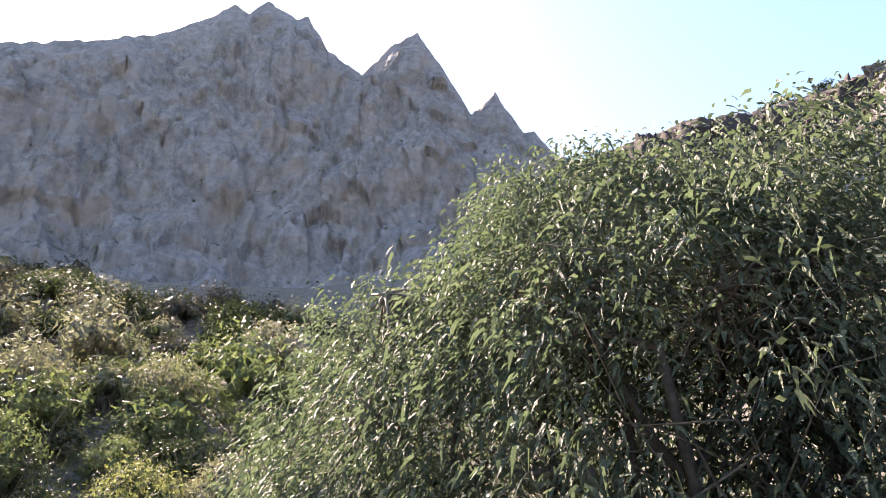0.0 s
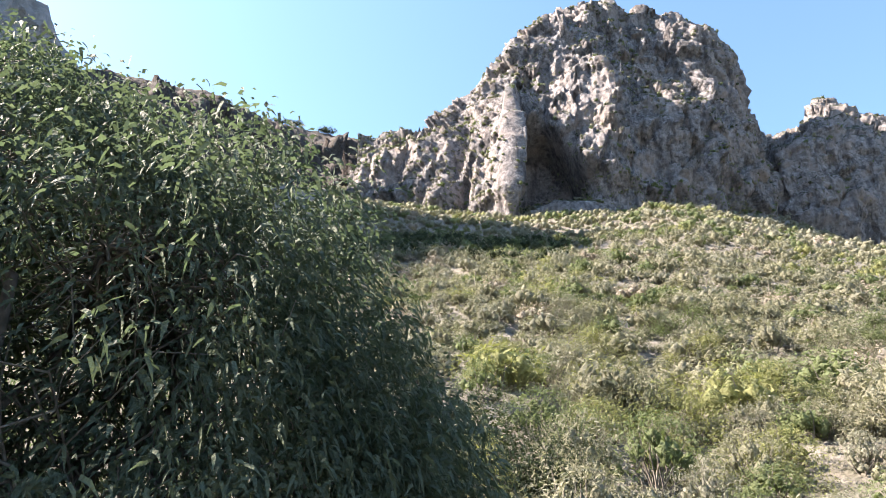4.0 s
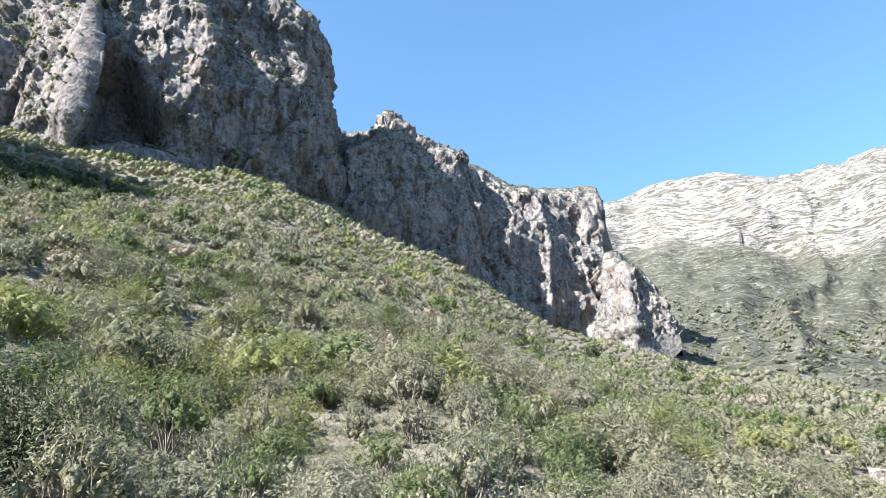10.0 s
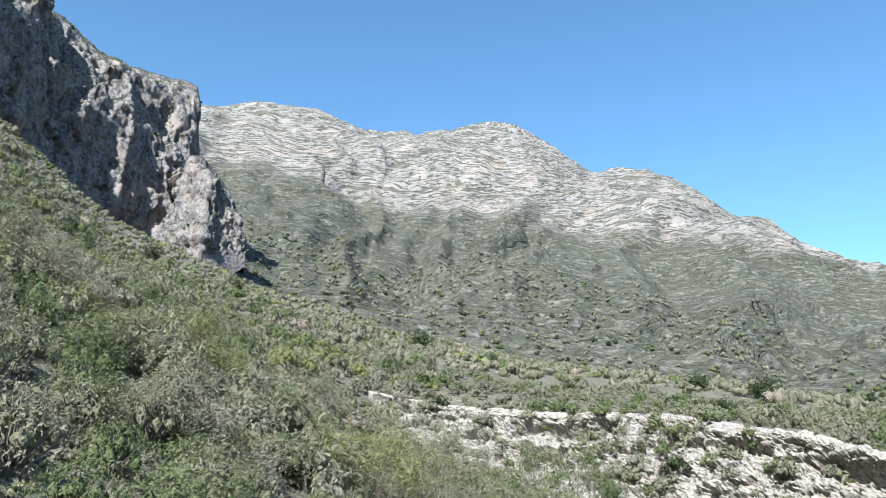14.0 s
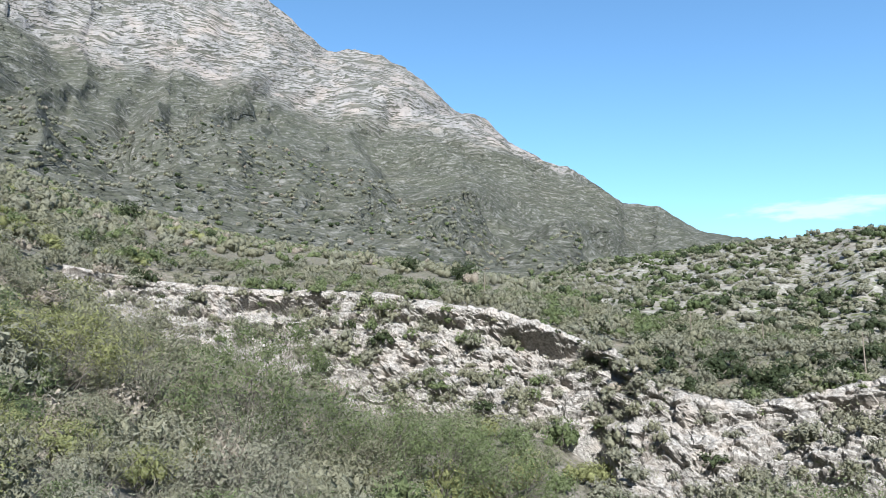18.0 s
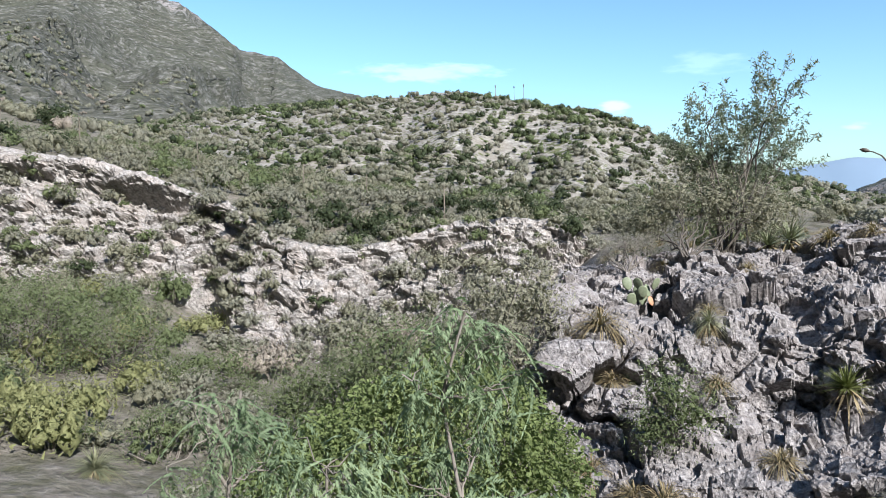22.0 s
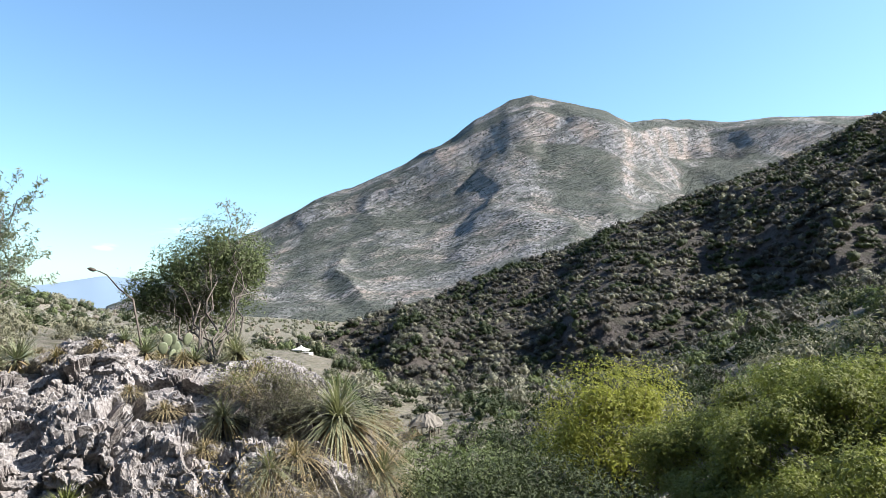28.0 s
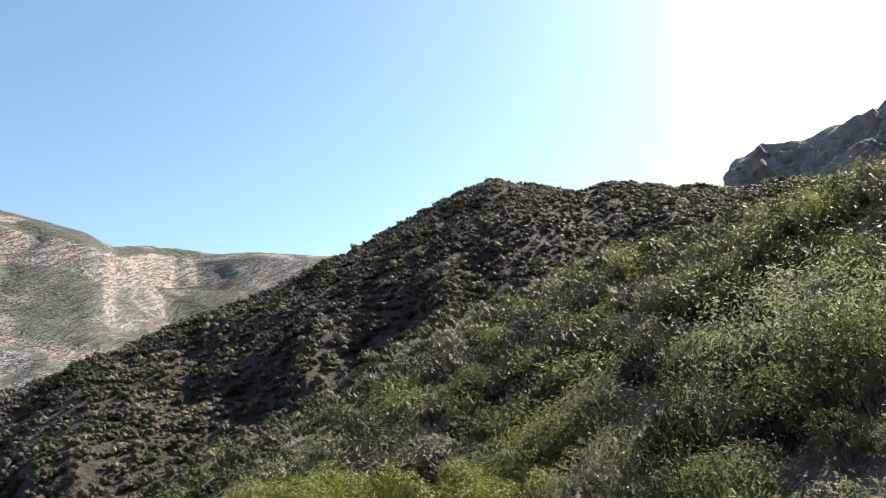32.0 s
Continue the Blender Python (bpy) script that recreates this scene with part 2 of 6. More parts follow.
def rock_material(name, light, dark, warm, plants, size, streak=0.5, plant_flat=0.6, plant_soft=0.25, strata=0.0,
                  strata_size=0.06, tilt=(0, 0, 0), dots=0.0, dot_size=0.25, plant_base=0.0, bump=0.6, plant_low=None, low_more=0.36, wooded=0.0, fold_by=60.0, low_cover=0.0, low_lean=0.0):
    """Weathered limestone: grain and stains at two scales, streaks down the face, plants on the flatter ledges."""
    mat, n, l = nodes_of(name)
    geo = n.new("ShaderNodeNewGeometry")
    pos = geo.outputs["Position"]
    big = noise_node(n, l, pos, 0.35 / size, 5, 0.6)
    fine = noise_node(n, l, pos, 2.6 / size, 7, 0.65)
    col = ramp_node(n, l, fine, [(0.36, dark), (0.5, tuple((a + c) / 2 for a, c in zip(light, dark))), (0.64, light)])
    col = mix_node(n, l, ramp_node(n, l, big, [(0.46, (0, 0, 0)), (0.66, (0.8, 0.8, 0.8))]), col, warm)
    if streak:
        down = noise_node(n, l, stretched(n, l, pos, 1.0 / size, 1.0 / size, 0.12 / size), 0.9, 5, 0.6)
        col = mix_node(n, l, math_node(n, l, "MULTIPLY", ramp_node(n, l, down, [(0.5, (0, 0, 0)), (0.68, (1, 1, 1))]), streak), col, tuple(0.5 * v for v in dark))
    height = fine
    if strata:
        sz = n.new("ShaderNodeSeparateXYZ")
        l.new(stretched(n, l, pos, 1, 1, 1, tilt), sz.inputs[0])
        fold = math_node(n, l, "MULTIPLY", math_node(n, l, "SUBTRACT", noise_node(n, l, pos, 0.005, 3, 0.5), 0.5), fold_by)
        ripple = math_node(n, l, "MULTIPLY", math_node(n, l, "SUBTRACT", noise_node(n, l, pos, 0.03, 4, 0.6), 0.5), 0.07 * fold_by)
        level = math_node(n, l, "ADD", sz.outputs["Z"], math_node(n, l, "ADD", fold, ripple))
        beds = n.new("ShaderNodeCombineXYZ")
        l.new(math_node(n, l, "MULTIPLY", sz.outputs["X"], 0.11), beds.inputs[0])
        l.new(math_node(n, l, "MULTIPLY", sz.outputs["Y"], 0.11), beds.inputs[1])
        l.new(level, beds.inputs[2])
        thin = noise_node(n, l, beds.outputs[0], 1.0 / strata_size, 3, 0.6)
        thick = noise_node(n, l, beds.outputs[0], 0.28 / strata_size, 2, 0.5)
        both = math_node(n, l, "MULTIPLY", ramp_node(n, l, thin, [(0.435, (0, 0, 0)), (0.475, (1, 1, 1))]), ramp_node(n, l, thick, [(0.34, (0.2, 0.2, 0.2)), (0.44, (1, 1, 1))]))
        col = mix_node(n, l, math_node(n, l, "MULTIPLY", math_node(n, l, "SUBTRACT", 1.0, both), strata), col, tuple(0.9 * v for v in plants))
        height = math_node(n, l, "ADD", fine, math_node(n, l, "MULTIPLY", both, 0.8))
    # plants on ledges
    sep = n.new("ShaderNodeSeparateXYZ")
    l.new(geo.outputs["Normal"], sep.inputs[0])
    patch = noise_node(n, l, pos, 1.1 / size, 6, 0.7)
    want = math_node(n, l, "ADD", sep.outputs["Z"], math_node(n, l, "MULTIPLY", math_node(n, l, "SUBTRACT", patch, 0.5), 1.6))
    mask = n.new("ShaderNodeMapRange")
    mask.inputs["From Min"].default_value = plant_flat - plant_soft / 2
    mask.inputs["From Max"].default_value = plant_flat + plant_soft / 2
    l.new(want, mask.inputs["Value"])
    mask = mask.outputs["Result"]
    low = None
    if plant_low:
        sp = n.new("ShaderNodeSeparateXYZ")
        l.new(pos, sp.inputs[0])
        lowm = n.new("ShaderNodeMapRange")
        lowm.inputs["From Min"].default_value, lowm.inputs["From Max"].default_value = plant_low[1], plant_low[0]
        wob = math_node(n, l, "MULTIPLY", math_node(n, l, "SUBTRACT", noise_node(n, l, pos, 0.012, 5, 0.65), 0.5), (plant_low[1] - plant_low[0]) * 3.4)
        lean = math_node(n, l, "MULTIPLY", sp.outputs["Y"], -low_lean)
        l.new(math_node(n, l, "ADD", sp.outputs["Z"], math_node(n, l, "ADD", wob, lean)), lowm.inputs["Value"])
        low = lowm.outputs["Result"]
    pcol = mix_node(n, l, noise_node(n, l, pos, 6.0 / size, 3), tuple(0.6 * v for v in plants), tuple(1.35 * v for v in plants))
    col = mix_node(n, l, mask, col, pcol)
    steep = n.new("ShaderNodeMapRange")
    steep.inputs["From Min"].default_value, steep.inputs["From Max"].default_value = 0.78, 0.58
    l.new(sep.outputs["Z"], steep.inputs["Value"])
    steep = steep.outputs["Result"]
    gentle = math_node(n, l, "SUBTRACT", 1.0, steep)
    if low is not None and low_cover:
        bare = math_node(n, l, "ADD", math_node(n, l, "MULTIPLY", thin, 0.3), math_node(n, l, "MULTIPLY", noise_node(n, l, stretched(n, l, pos, 1, 1, 1.5), 0.17, 6, 0.8), 0.7))
        speck = ramp_node(n, l, bare, [(0.52, (0, 0, 0)), (0.58, (0.45, 0.45, 0.45))])
        col = mix_node(n, l, math_node(n, l, "MULTIPLY", low, low_cover), col, mix_node(n, l, speck, pcol, light))
    if wooded:
        glen = noise_node(n, l, pos, 0.0055, 4, 0.6, 0.6)
        col = mix_node(n, l, math_node(n, l, "MULTIPLY", ramp_node(n, l, glen, [(0.42, (0, 0, 0)), (0.52, (1, 1, 1))]), math_node(n, l, "MULTIPLY", gentle, wooded)), col, pcol)
    if dots:
        vor = n.new("ShaderNodeTexVoronoi")
        vor.inputs["Scale"].default_value = dot_size
        l.new(pos, vor.inputs["Vector"])
        edge = math_node(n, l, "ADD", vor.outputs["Distance"], math_node(n, l, "MULTIPLY", math_node(n, l, "SUBTRACT", noise_node(n, l, pos, dot_size * 0.25, 5), 0.5), 1.3))
        if low is not None:
            edge = math_node(n, l, "SUBTRACT", edge, math_node(n, l, "MULTIPLY", low, low_more))
        edge = math_node(n, l, "ADD", edge, math_node(n, l, "MULTIPLY", steep, 0.12))
        dm = ramp_node(n, l, edge, [(dots - 0.05, (1, 1, 1)), (dots + 0.05, (0, 0, 0))])
        col = mix_node(n, l, dm, col, mix_node(n, l, vor.outputs["Color"], tuple(0.7 * v for v in plants), tuple(1.2 * v for v in plants)))
    bs = n["Principled BSDF"]
    bs.inputs["Roughness"].default_value = 0.95
    bs.inputs["Specular IOR Level"].default_value = 0.15
    l.new(col, bs.inputs["Base Color"])
    bp = n.new("ShaderNodeBump")
    bp.inputs["Strength"].default_value = bump
    bp.inputs["Distance"].default_value = 0.35 * size
    l.new(height, bp.inputs["Height"])
    l.new(bp.outputs["Normal"], bs.inputs["Normal"])
    return mat


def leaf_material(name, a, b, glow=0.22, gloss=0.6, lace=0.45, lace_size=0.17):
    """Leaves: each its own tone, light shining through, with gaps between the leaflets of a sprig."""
    mat, n, l = nodes_of(name)
    geo = n.new("ShaderNodeNewGeometry")
    info = n.new("ShaderNodeObjectInfo")
    big = noise_node(n, l, geo.outputs["Position"], 0.45, 3)
    mixed = math_node(n, l, "ADD", math_node(n, l, "MULTIPLY", geo.outputs["Random Per Island"], 0.28),
                      math_node(n, l, "ADD", math_node(n, l, "MULTIPLY", info.outputs["Random"], 0.3), math_node(n, l, "MULTIPLY", math_node(n, l, "SUBTRACT", big, 0.35), 1.1)), True)
    col = mix_node(n, l, mixed, a, b)
    # Noise darkens the colour in patches, standing in for shaded gaps between leaves.
    tuft = noise_node(n, l, geo.outputs["Position"], 6.0, 4, 0.7)
    col = mix_node(n, l, ramp_node(n, l, tuft, [(0.40, (0.42, 0.42, 0.42)), (0.56, (0, 0, 0))]), col, tuple(0.45 * v for v in a))
    bump = n.new("ShaderNodeBump")
    bump.inputs["Strength"].default_value, bump.inputs["Distance"].default_value = 0.7, 0.16
    l.new(math_node(n, l, "ADD", tuft, noise_node(n, l, geo.outputs["Position"], 1.7, 3, 0.6)), bump.inputs["Height"])
    l.new(bump.outputs["Normal"], n["Principled BSDF"].inputs["Normal"])
    bs = n["Principled BSDF"]
    bs.inputs["Roughness"].default_value = gloss
    bs.inputs["Specular IOR Level"].default_value = 0.14
    l.new(col, bs.inputs["Base Color"])
    tr = n.new("ShaderNodeBsdfTranslucent")
    l.new(mix_node(n, l, 0.5, col, (a[0] * 1.5, a[1] * 1.7, a[2] * 0.75)), tr.inputs["Color"])
    ms = n.new("ShaderNodeMixShader")
    ms.inputs[0].default_value = glow
    l.new(bs.outputs[0], ms.inputs[1])
    l.new(tr.outputs[0], ms.inputs[2])
    surface = ms.outputs[0]
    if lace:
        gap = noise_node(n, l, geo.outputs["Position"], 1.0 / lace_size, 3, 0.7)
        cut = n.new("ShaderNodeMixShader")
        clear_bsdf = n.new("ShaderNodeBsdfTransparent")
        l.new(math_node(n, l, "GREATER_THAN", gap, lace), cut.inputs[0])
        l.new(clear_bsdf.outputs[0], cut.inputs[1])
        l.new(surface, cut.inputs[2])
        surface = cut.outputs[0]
    l.new(surface, n["Material Output"].inputs["Surface"])
    return mat


def plain_material(name, a, b, size, rough=0.8, bump=0.3):
    mat, n, l = nodes_of(name)
    tc = n.new("ShaderNodeTexCoord")
    fac = noise_node(n, l, tc.outputs["Object"], 1.0 / size, 6, 0.65)
    bs = n["Principled BSDF"]
    bs.inputs["Roughness"].default_value = rough
    bs.inputs["Specular IOR Level"].default_value = 0.25
    l.new(ramp_node(n, l, fac, [(0.3, a), (0.7, b)]), bs.inputs["Base Color"])
    bp = n.new("ShaderNodeBump")
    bp.inputs["Strength"].default_value = bump
    bp.inputs["Distance"].default_value = 0.1 * size
    l.new(fac, bp.inputs["Height"])
    l.new(bp.outputs["Normal"], bs.inputs["Normal"])
    return mat


SAGE = (0.095, 0.104, 0.050)
M_CLIFF = rock_material("cliff_limestone", (0.265, 0.250, 0.250), (0.080, 0.076, 0.080), (0.27, 0.23, 0.21), (0.046, 0.052, 0.034), 4.0, streak=0.8, plant_flat=0.62, bump=0.9)
# Pale low-contrast tones put the haze before the range into the rock colour.
M_CRAG = rock_material("hazed_crag", (0.30, 0.285, 0.275), (0.17, 0.163, 0.16), (0.29, 0.262, 0.24), (0.07, 0.08, 0.045), 11.0, streak=0.35, plant_flat=0.85)
M_BANDED = rock_material("banded_limestone", (0.250, 0.238, 0.230), (0.15, 0.142, 0.138), (0.275, 0.235, 0.21), (0.064, 0.067, 0.050), 16.0, streak=0.0, plant_flat=1.45,
                         strata=0.85, strata_size=1.8, tilt=(0.10, 0.06, 0), dots=0.16, dot_size=0.22, plant_low=(350, 400), low_lean=0.2, bump=0.8, low_more=0.1, fold_by=130.0, low_cover=0.9)
M_DOME = rock_material("dome_limestone", (0.262, 0.255, 0.255), (0.125, 0.122, 0.122), (0.30, 0.24, 0.205), (0.056, 0.064, 0.053), 22.0, streak=0.0, plant_flat=1.12,
                       strata=0.45, strata_size=5.0, tilt=(-0.4, -0.25, 0), dots=0.34, dot_size=0.2, plant_low=(300, 360), bump=0.9, low_more=0.05, wooded=0.9, fold_by=60.0)
M_SCRUB = rock_material("stony_scrub", (0.32, 0.305, 0.275), (0.095, 0.09, 0.076), (0.20, 0.18, 0.15), SAGE, 2.2, streak=0.0, plant_flat=1.2, plant_soft=0.3, dots=0.26, dot_size=0.9, bump=0.7)
# Earth darkened beyond the slope soil: backlit shade is put into its colour.
M_DARKSLOPE = rock_material("shade_dark_earth", (0.085, 0.075, 0.07), (0.033, 0.029, 0.027), (0.062, 0.052, 0.046), (0.034, 0.035, 0.024), 2.4, streak=0.0, plant_flat=1.0, plant_soft=0.5, bump=1.0)
M_GROUND = rock_material("slope_soil", (0.252, 0.230, 0.202), (0.107, 0.095, 0.082), (0.170, 0.148, 0.113), (0.082, 0.081, 0.050), 1.2, streak=0.0, plant_flat=1.0, plant_soft=0.5, bump=0.9)
M_BANK = rock_material("pale_bank_rock", (0.40, 0.378, 0.355), (0.14, 0.13, 0.12), (0.334, 0.296, 0.265), (0.120, 0.113, 0.076), 0.42, streak=0.15, plant_flat=1.15, bump=1.0)
M_OUTCROP = rock_material("grey_karst_rock", (0.375, 0.355, 0.345), (0.10, 0.092, 0.092), (0.214, 0.192, 0.180), (0.107, 0.098, 0.063), 0.17, streak=0.4, plant_flat=1.6, bump=1.0)

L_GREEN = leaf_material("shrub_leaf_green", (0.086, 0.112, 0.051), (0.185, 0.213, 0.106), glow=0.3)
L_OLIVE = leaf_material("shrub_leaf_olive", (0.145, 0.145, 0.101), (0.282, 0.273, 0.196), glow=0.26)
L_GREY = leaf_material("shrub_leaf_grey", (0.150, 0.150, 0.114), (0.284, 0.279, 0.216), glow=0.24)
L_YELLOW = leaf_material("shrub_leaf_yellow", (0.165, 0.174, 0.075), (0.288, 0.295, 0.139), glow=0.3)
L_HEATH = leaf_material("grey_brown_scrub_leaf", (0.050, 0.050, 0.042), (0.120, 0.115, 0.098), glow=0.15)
L_GOLD = leaf_material("yellow_green_leaf", (0.205, 0.215, 0.045), (0.34, 0.35, 0.085), glow=0.35, lace=0)
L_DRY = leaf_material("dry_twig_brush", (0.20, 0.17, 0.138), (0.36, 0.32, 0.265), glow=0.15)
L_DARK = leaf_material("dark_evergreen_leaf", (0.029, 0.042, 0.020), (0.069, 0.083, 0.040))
L_PEPPER = leaf_material("drooping_leaf", (0.052, 0.078, 0.056), (0.158, 0.180, 0.116), glow=0.36, lace=0)
L_FEATHER = leaf_material("mid_green_leaflet", (0.100, 0.135, 0.048), (0.220, 0.260, 0.105), glow=0.36, lace=0)
M_TWIG = plain_material("grey_twig", (0.101, 0.085, 0.069), (0.214, 0.195, 0.170), 0.05)
M_BARK = plain_material("grey_bark", (0.050, 0.043, 0.035), (0.126, 0.110, 0.095), 0.08, bump=0.7)
SHRUB_MATS = [L_GREEN, L_OLIVE, L_GREY, L_YELLOW, L_DRY, L_DARK, M_TWIG, L_HEATH]

# ---- the land ----
# Ground profiles by bearing: pairs of level distance and elevation angle as seen from the eye.
PROFILES = {}


def profile(az, *pairs):
    PROFILES[az] = pairs


profile(0, (1.5, -47), (3, -36), (5, -28), (9, -12), (18, 3), (35, 13), (70, 19), (140, 23), (300, 24), (700, 24))
profile(30, (1.5, -47), (3, -36), (5, -26), (9, -10), (18, 5), (35, 14), (70, 20), (140, 24), (300, 28), (700, 27))
profile(50, (1.5, -47), (3, -36), (6, -20), (11, -4), (20, 8), (40, 17), (70, 22), (110, 24.5), (150, 26), (230, 28), (700, 28))
profile(68, (1.5, -47), (3, -36), (6, -20), (13, -2), (23, 7), (40, 15), (70, 21), (110, 24.5), (150, 26.5), (230, 28), (700, 28))
profile(84, (1.5, -47), (3, -36), (6, -22), (13, -2), (20, 5), (38, 12.5), (70, 17), (110, 20), (170, 21.5), (360, 21.0), (700, 19))
profile(97, (1.5, -47), (3, -37), (6, -24), (13, -8), (22, 1), (38, 7.5), (70, 11), (110, 12.6), (190, 13.0), (500, 14.0), (700, 13))
profile(108, (1.5, -47), (3, -38), (6, -27), (13, -13), (22, -5), (38, 2), (65, 6.5), (100, 8.6), (180, 10.6), (300, 11.5), (420, 11.8), (700, 8))
profile(118, (1.5, -47), (3, -40), (6, -32), (13, -18), (22, -10), (38, -5), (57, 0.3), (66, 4), (100, 6.2), (180, 8), (330, 8.6), (800, 4))
profile(130, (1.5, -48), (3, -42), (6, -35), (13, -23), (22, -15), (38, -8.5), (50, -4.2), (56, -4), (60, 2.7), (100, 4.8), (180, 6), (330, 6.4), (800, 3))
profile(142, (1.5, -48), (3, -43), (6, -36), (13, -26), (22, -18), (34, -12), (44.5, -7.6), (50, -7.4), (54, 1.9), (100, 3.7), (180, 4.6), (330, 4.9), (800, 2))
profile(151, (1.5, -48), (3, -44), (6, -37), (13, -28), (22, -20), (32, -13.5), (40.5, -7.8), (46, -7.5), (50, 0.1), (80, 2.2), (150, 3.0), (330, 3.3), (800, 1))
profile(160, (1.5, -48), (3, -44), (6, -38), (13, -29), (22, -21), (30, -17), (34.5, -13.8), (41, -13), (45, -4.9), (70, -0.2), (120, 1), (350, 1.2), (800, 1))
profile(170, (1.5, -48), (3, -44), (6, -38), (13, -29), (22, -22), (30, -17), (33.7, -13), (40, -12.5), (43.5, -5.4), (70, -1), (120, 0), (350, 1), (800, 1.5))
profile(179, (1.5, -48), (3, -44), (6, -38), (10, -33), (14, -27), (22, -20), (34, -11.6), (41, -11), (44, -3.8), (70, -2), (120, -1), (350, 0), (800, 0.5))
profile(188, (1.5, -48), (3, -43), (6, -37), (9.0, -36), (12, -28), (15.5, -11), (18, -8.4), (26, -6), (38, -4.5), (70, -3), (120, -2), (350, -0.5), (800, 0))
profile(200, (1.5, -48), (3, -43), (6, -36), (9.0, -36), (12, -28), (15.5, -11), (17, -5.5), (24, -3.6), (38, -2.2), (60, -2.2), (120, -2.5), (350, -1.2), (800, -0.6))
profile(211, (1.5, -48), (3, -43), (6, -36), (9.0, -36), (12, -28), (15.5, -11), (17, -5.7), (24, -3.8), (38, -3.5), (60, -5), (120, -3.8), (350, -2), (800, -1))
profile(220, (1.5, -48), (3, -43), (6, -36), (9.0, -36), (12, -28), (15.5, -11), (17, -7.9), (24, -7), (38, -9), (60, -7.5), (120, -4.2), (350, -3), (800, -1.5))
profile(229, (1.5, -48), (3, -43), (6, -36), (9.0, -30), (13.5, -22), (20, -18), (30, -15), (50, -11.5), (74, -9.3), (120, -7), (350, -4), (800, -2))
profile(242, (1.5, -48), (3, -42), (6, -34), (12, -24), (20, -18), (30, -14), (50, -10.5), (75, -8.2), (120, -6), (350, -2), (800, 0))
profile(258, (1.5, -48), (3, -41), (6, -32), (12, -21), (20, -14), (30, -9), (50, -4.2), (75, -1.5), (120, 0), (350, 6), (800, 8))
profile(272, (1.5, -48), (3, -40), (6, -29), (12, -17), (20, -9), (30, -3), (50, 3), (75, 6), (120, 7), (350, 8), (800, 8))
profile(288, (1.5, -47), (3, -38), (6, -26), (12, -13), (20, -3), (30, 4), (50, 8.5), (75, 10.5), (120, 11), (350, 8), (800, 10))
profile(304, (1.5, -47), (3, -37), (6, -25), (12, -10), (20, 2), (30, 8), (50, 11.5), (75, 12.6), (120, 12.6), (350, 10), (800, 12))
profile(325, (1.5, -47), (3, -36), (6, -25), (12, -6), (20, 9), (30, 17), (50, 21), (75, 21.5), (140, 21), (300, 20), (700, 20))
profile(345, (1.5, -47), (3, -36), (6, -26), (12, -6), (20, 9), (35, 18), (60, 21), (140, 22), (300, 22), (700, 22))


def land_table():
    az = sorted(PROFILES)
    grid = np.log(np.geomspace(0.3, 4900, 400))
    rows = []
    for a in az:
        d = np.array([p[0] for p in PROFILES[a]], float)
        z = EYE + d * np.tan(np.radians([p[1] for p in PROFILES[a]]))
        d = np.concatenate([[0.3, 1.2], d, [4900]])
        z = np.concatenate([[0.0, 0.0], z, [z[-1] - 60]])
        rows.append(np.interp(grid, np.log(d), z))
    return np.array(az + [az[0] + 360], float), grid, np.array(rows + rows[:1])


LAND_AZ, LAND_LOGD, LAND_Z = land_table()


def land_height(x, y, rough=True):
    """Height of the ground sheet at places x, y."""
    x, y = np.atleast_1d(np.asarray(x, float)), np.atleast_1d(np.asarray(y, float))
    d = np.maximum(np.hypot(x, y), 0.3)
    az = np.degrees(np.arctan2(x, y)) % 360
    i = np.clip(np.searchsorted(LAND_AZ, az, side="right") - 1, 0, len(LAND_AZ) - 2)
    f = (az - LAND_AZ[i]) / (LAND_AZ[i + 1] - LAND_AZ[i])
    f = 0.5 * f + 0.5 * f * f * (3 - 2 * f)
    u = (np.log(d) - LAND_LOGD[0]) / (LAND_LOGD[1] - LAND_LOGD[0])
    j = np.clip(u.astype(int), 0, len(LAND_LOGD) - 2)
    g = np.clip(u - j, 0, 1)
    z0 = LAND_Z[i, j] * (1 - g) + LAND_Z[i, j + 1] * g
    z1 = LAND_Z[i + 1, j] * (1 - g) + LAND_Z[i + 1, j + 1] * g
    z = z0 * (1 - f) + z1 * f
    if rough:
        p = np.stack([x, y, 0 * x], 1)
        z = z + fbm(p / 14.0, 4, 3) * np.clip(d - 8, 0, 40) * 0.03 + fbm(p / 2.2, 3, 9) * np.clip(d - 2, 0, 10) * 0.022
    return z


def ground_sheet():
    naz, nd = 640, 175
    az = np.linspace(0, 2 * np.pi, naz, endpoint=False)
    d = np.concatenate([[0.002], np.geomspace(0.3, 4900, nd - 1)])
    a, r = np.meshgrid(az, d, indexing="ij")
    x, y = (r * np.sin(a)).ravel(), (r * np.cos(a)).ravel()
    v = np.stack([x, y, land_height(x, y)], 1)
    q = grid_faces(naz, nd, wrap=True)
    me = quad_mesh("ground", v, q[:, ::-1], [M_GROUND], shade=True)
    return tagged(new("ground", me), "stony brown valley soil with dry grass", "ground", kind="structure")


ground_sheet()


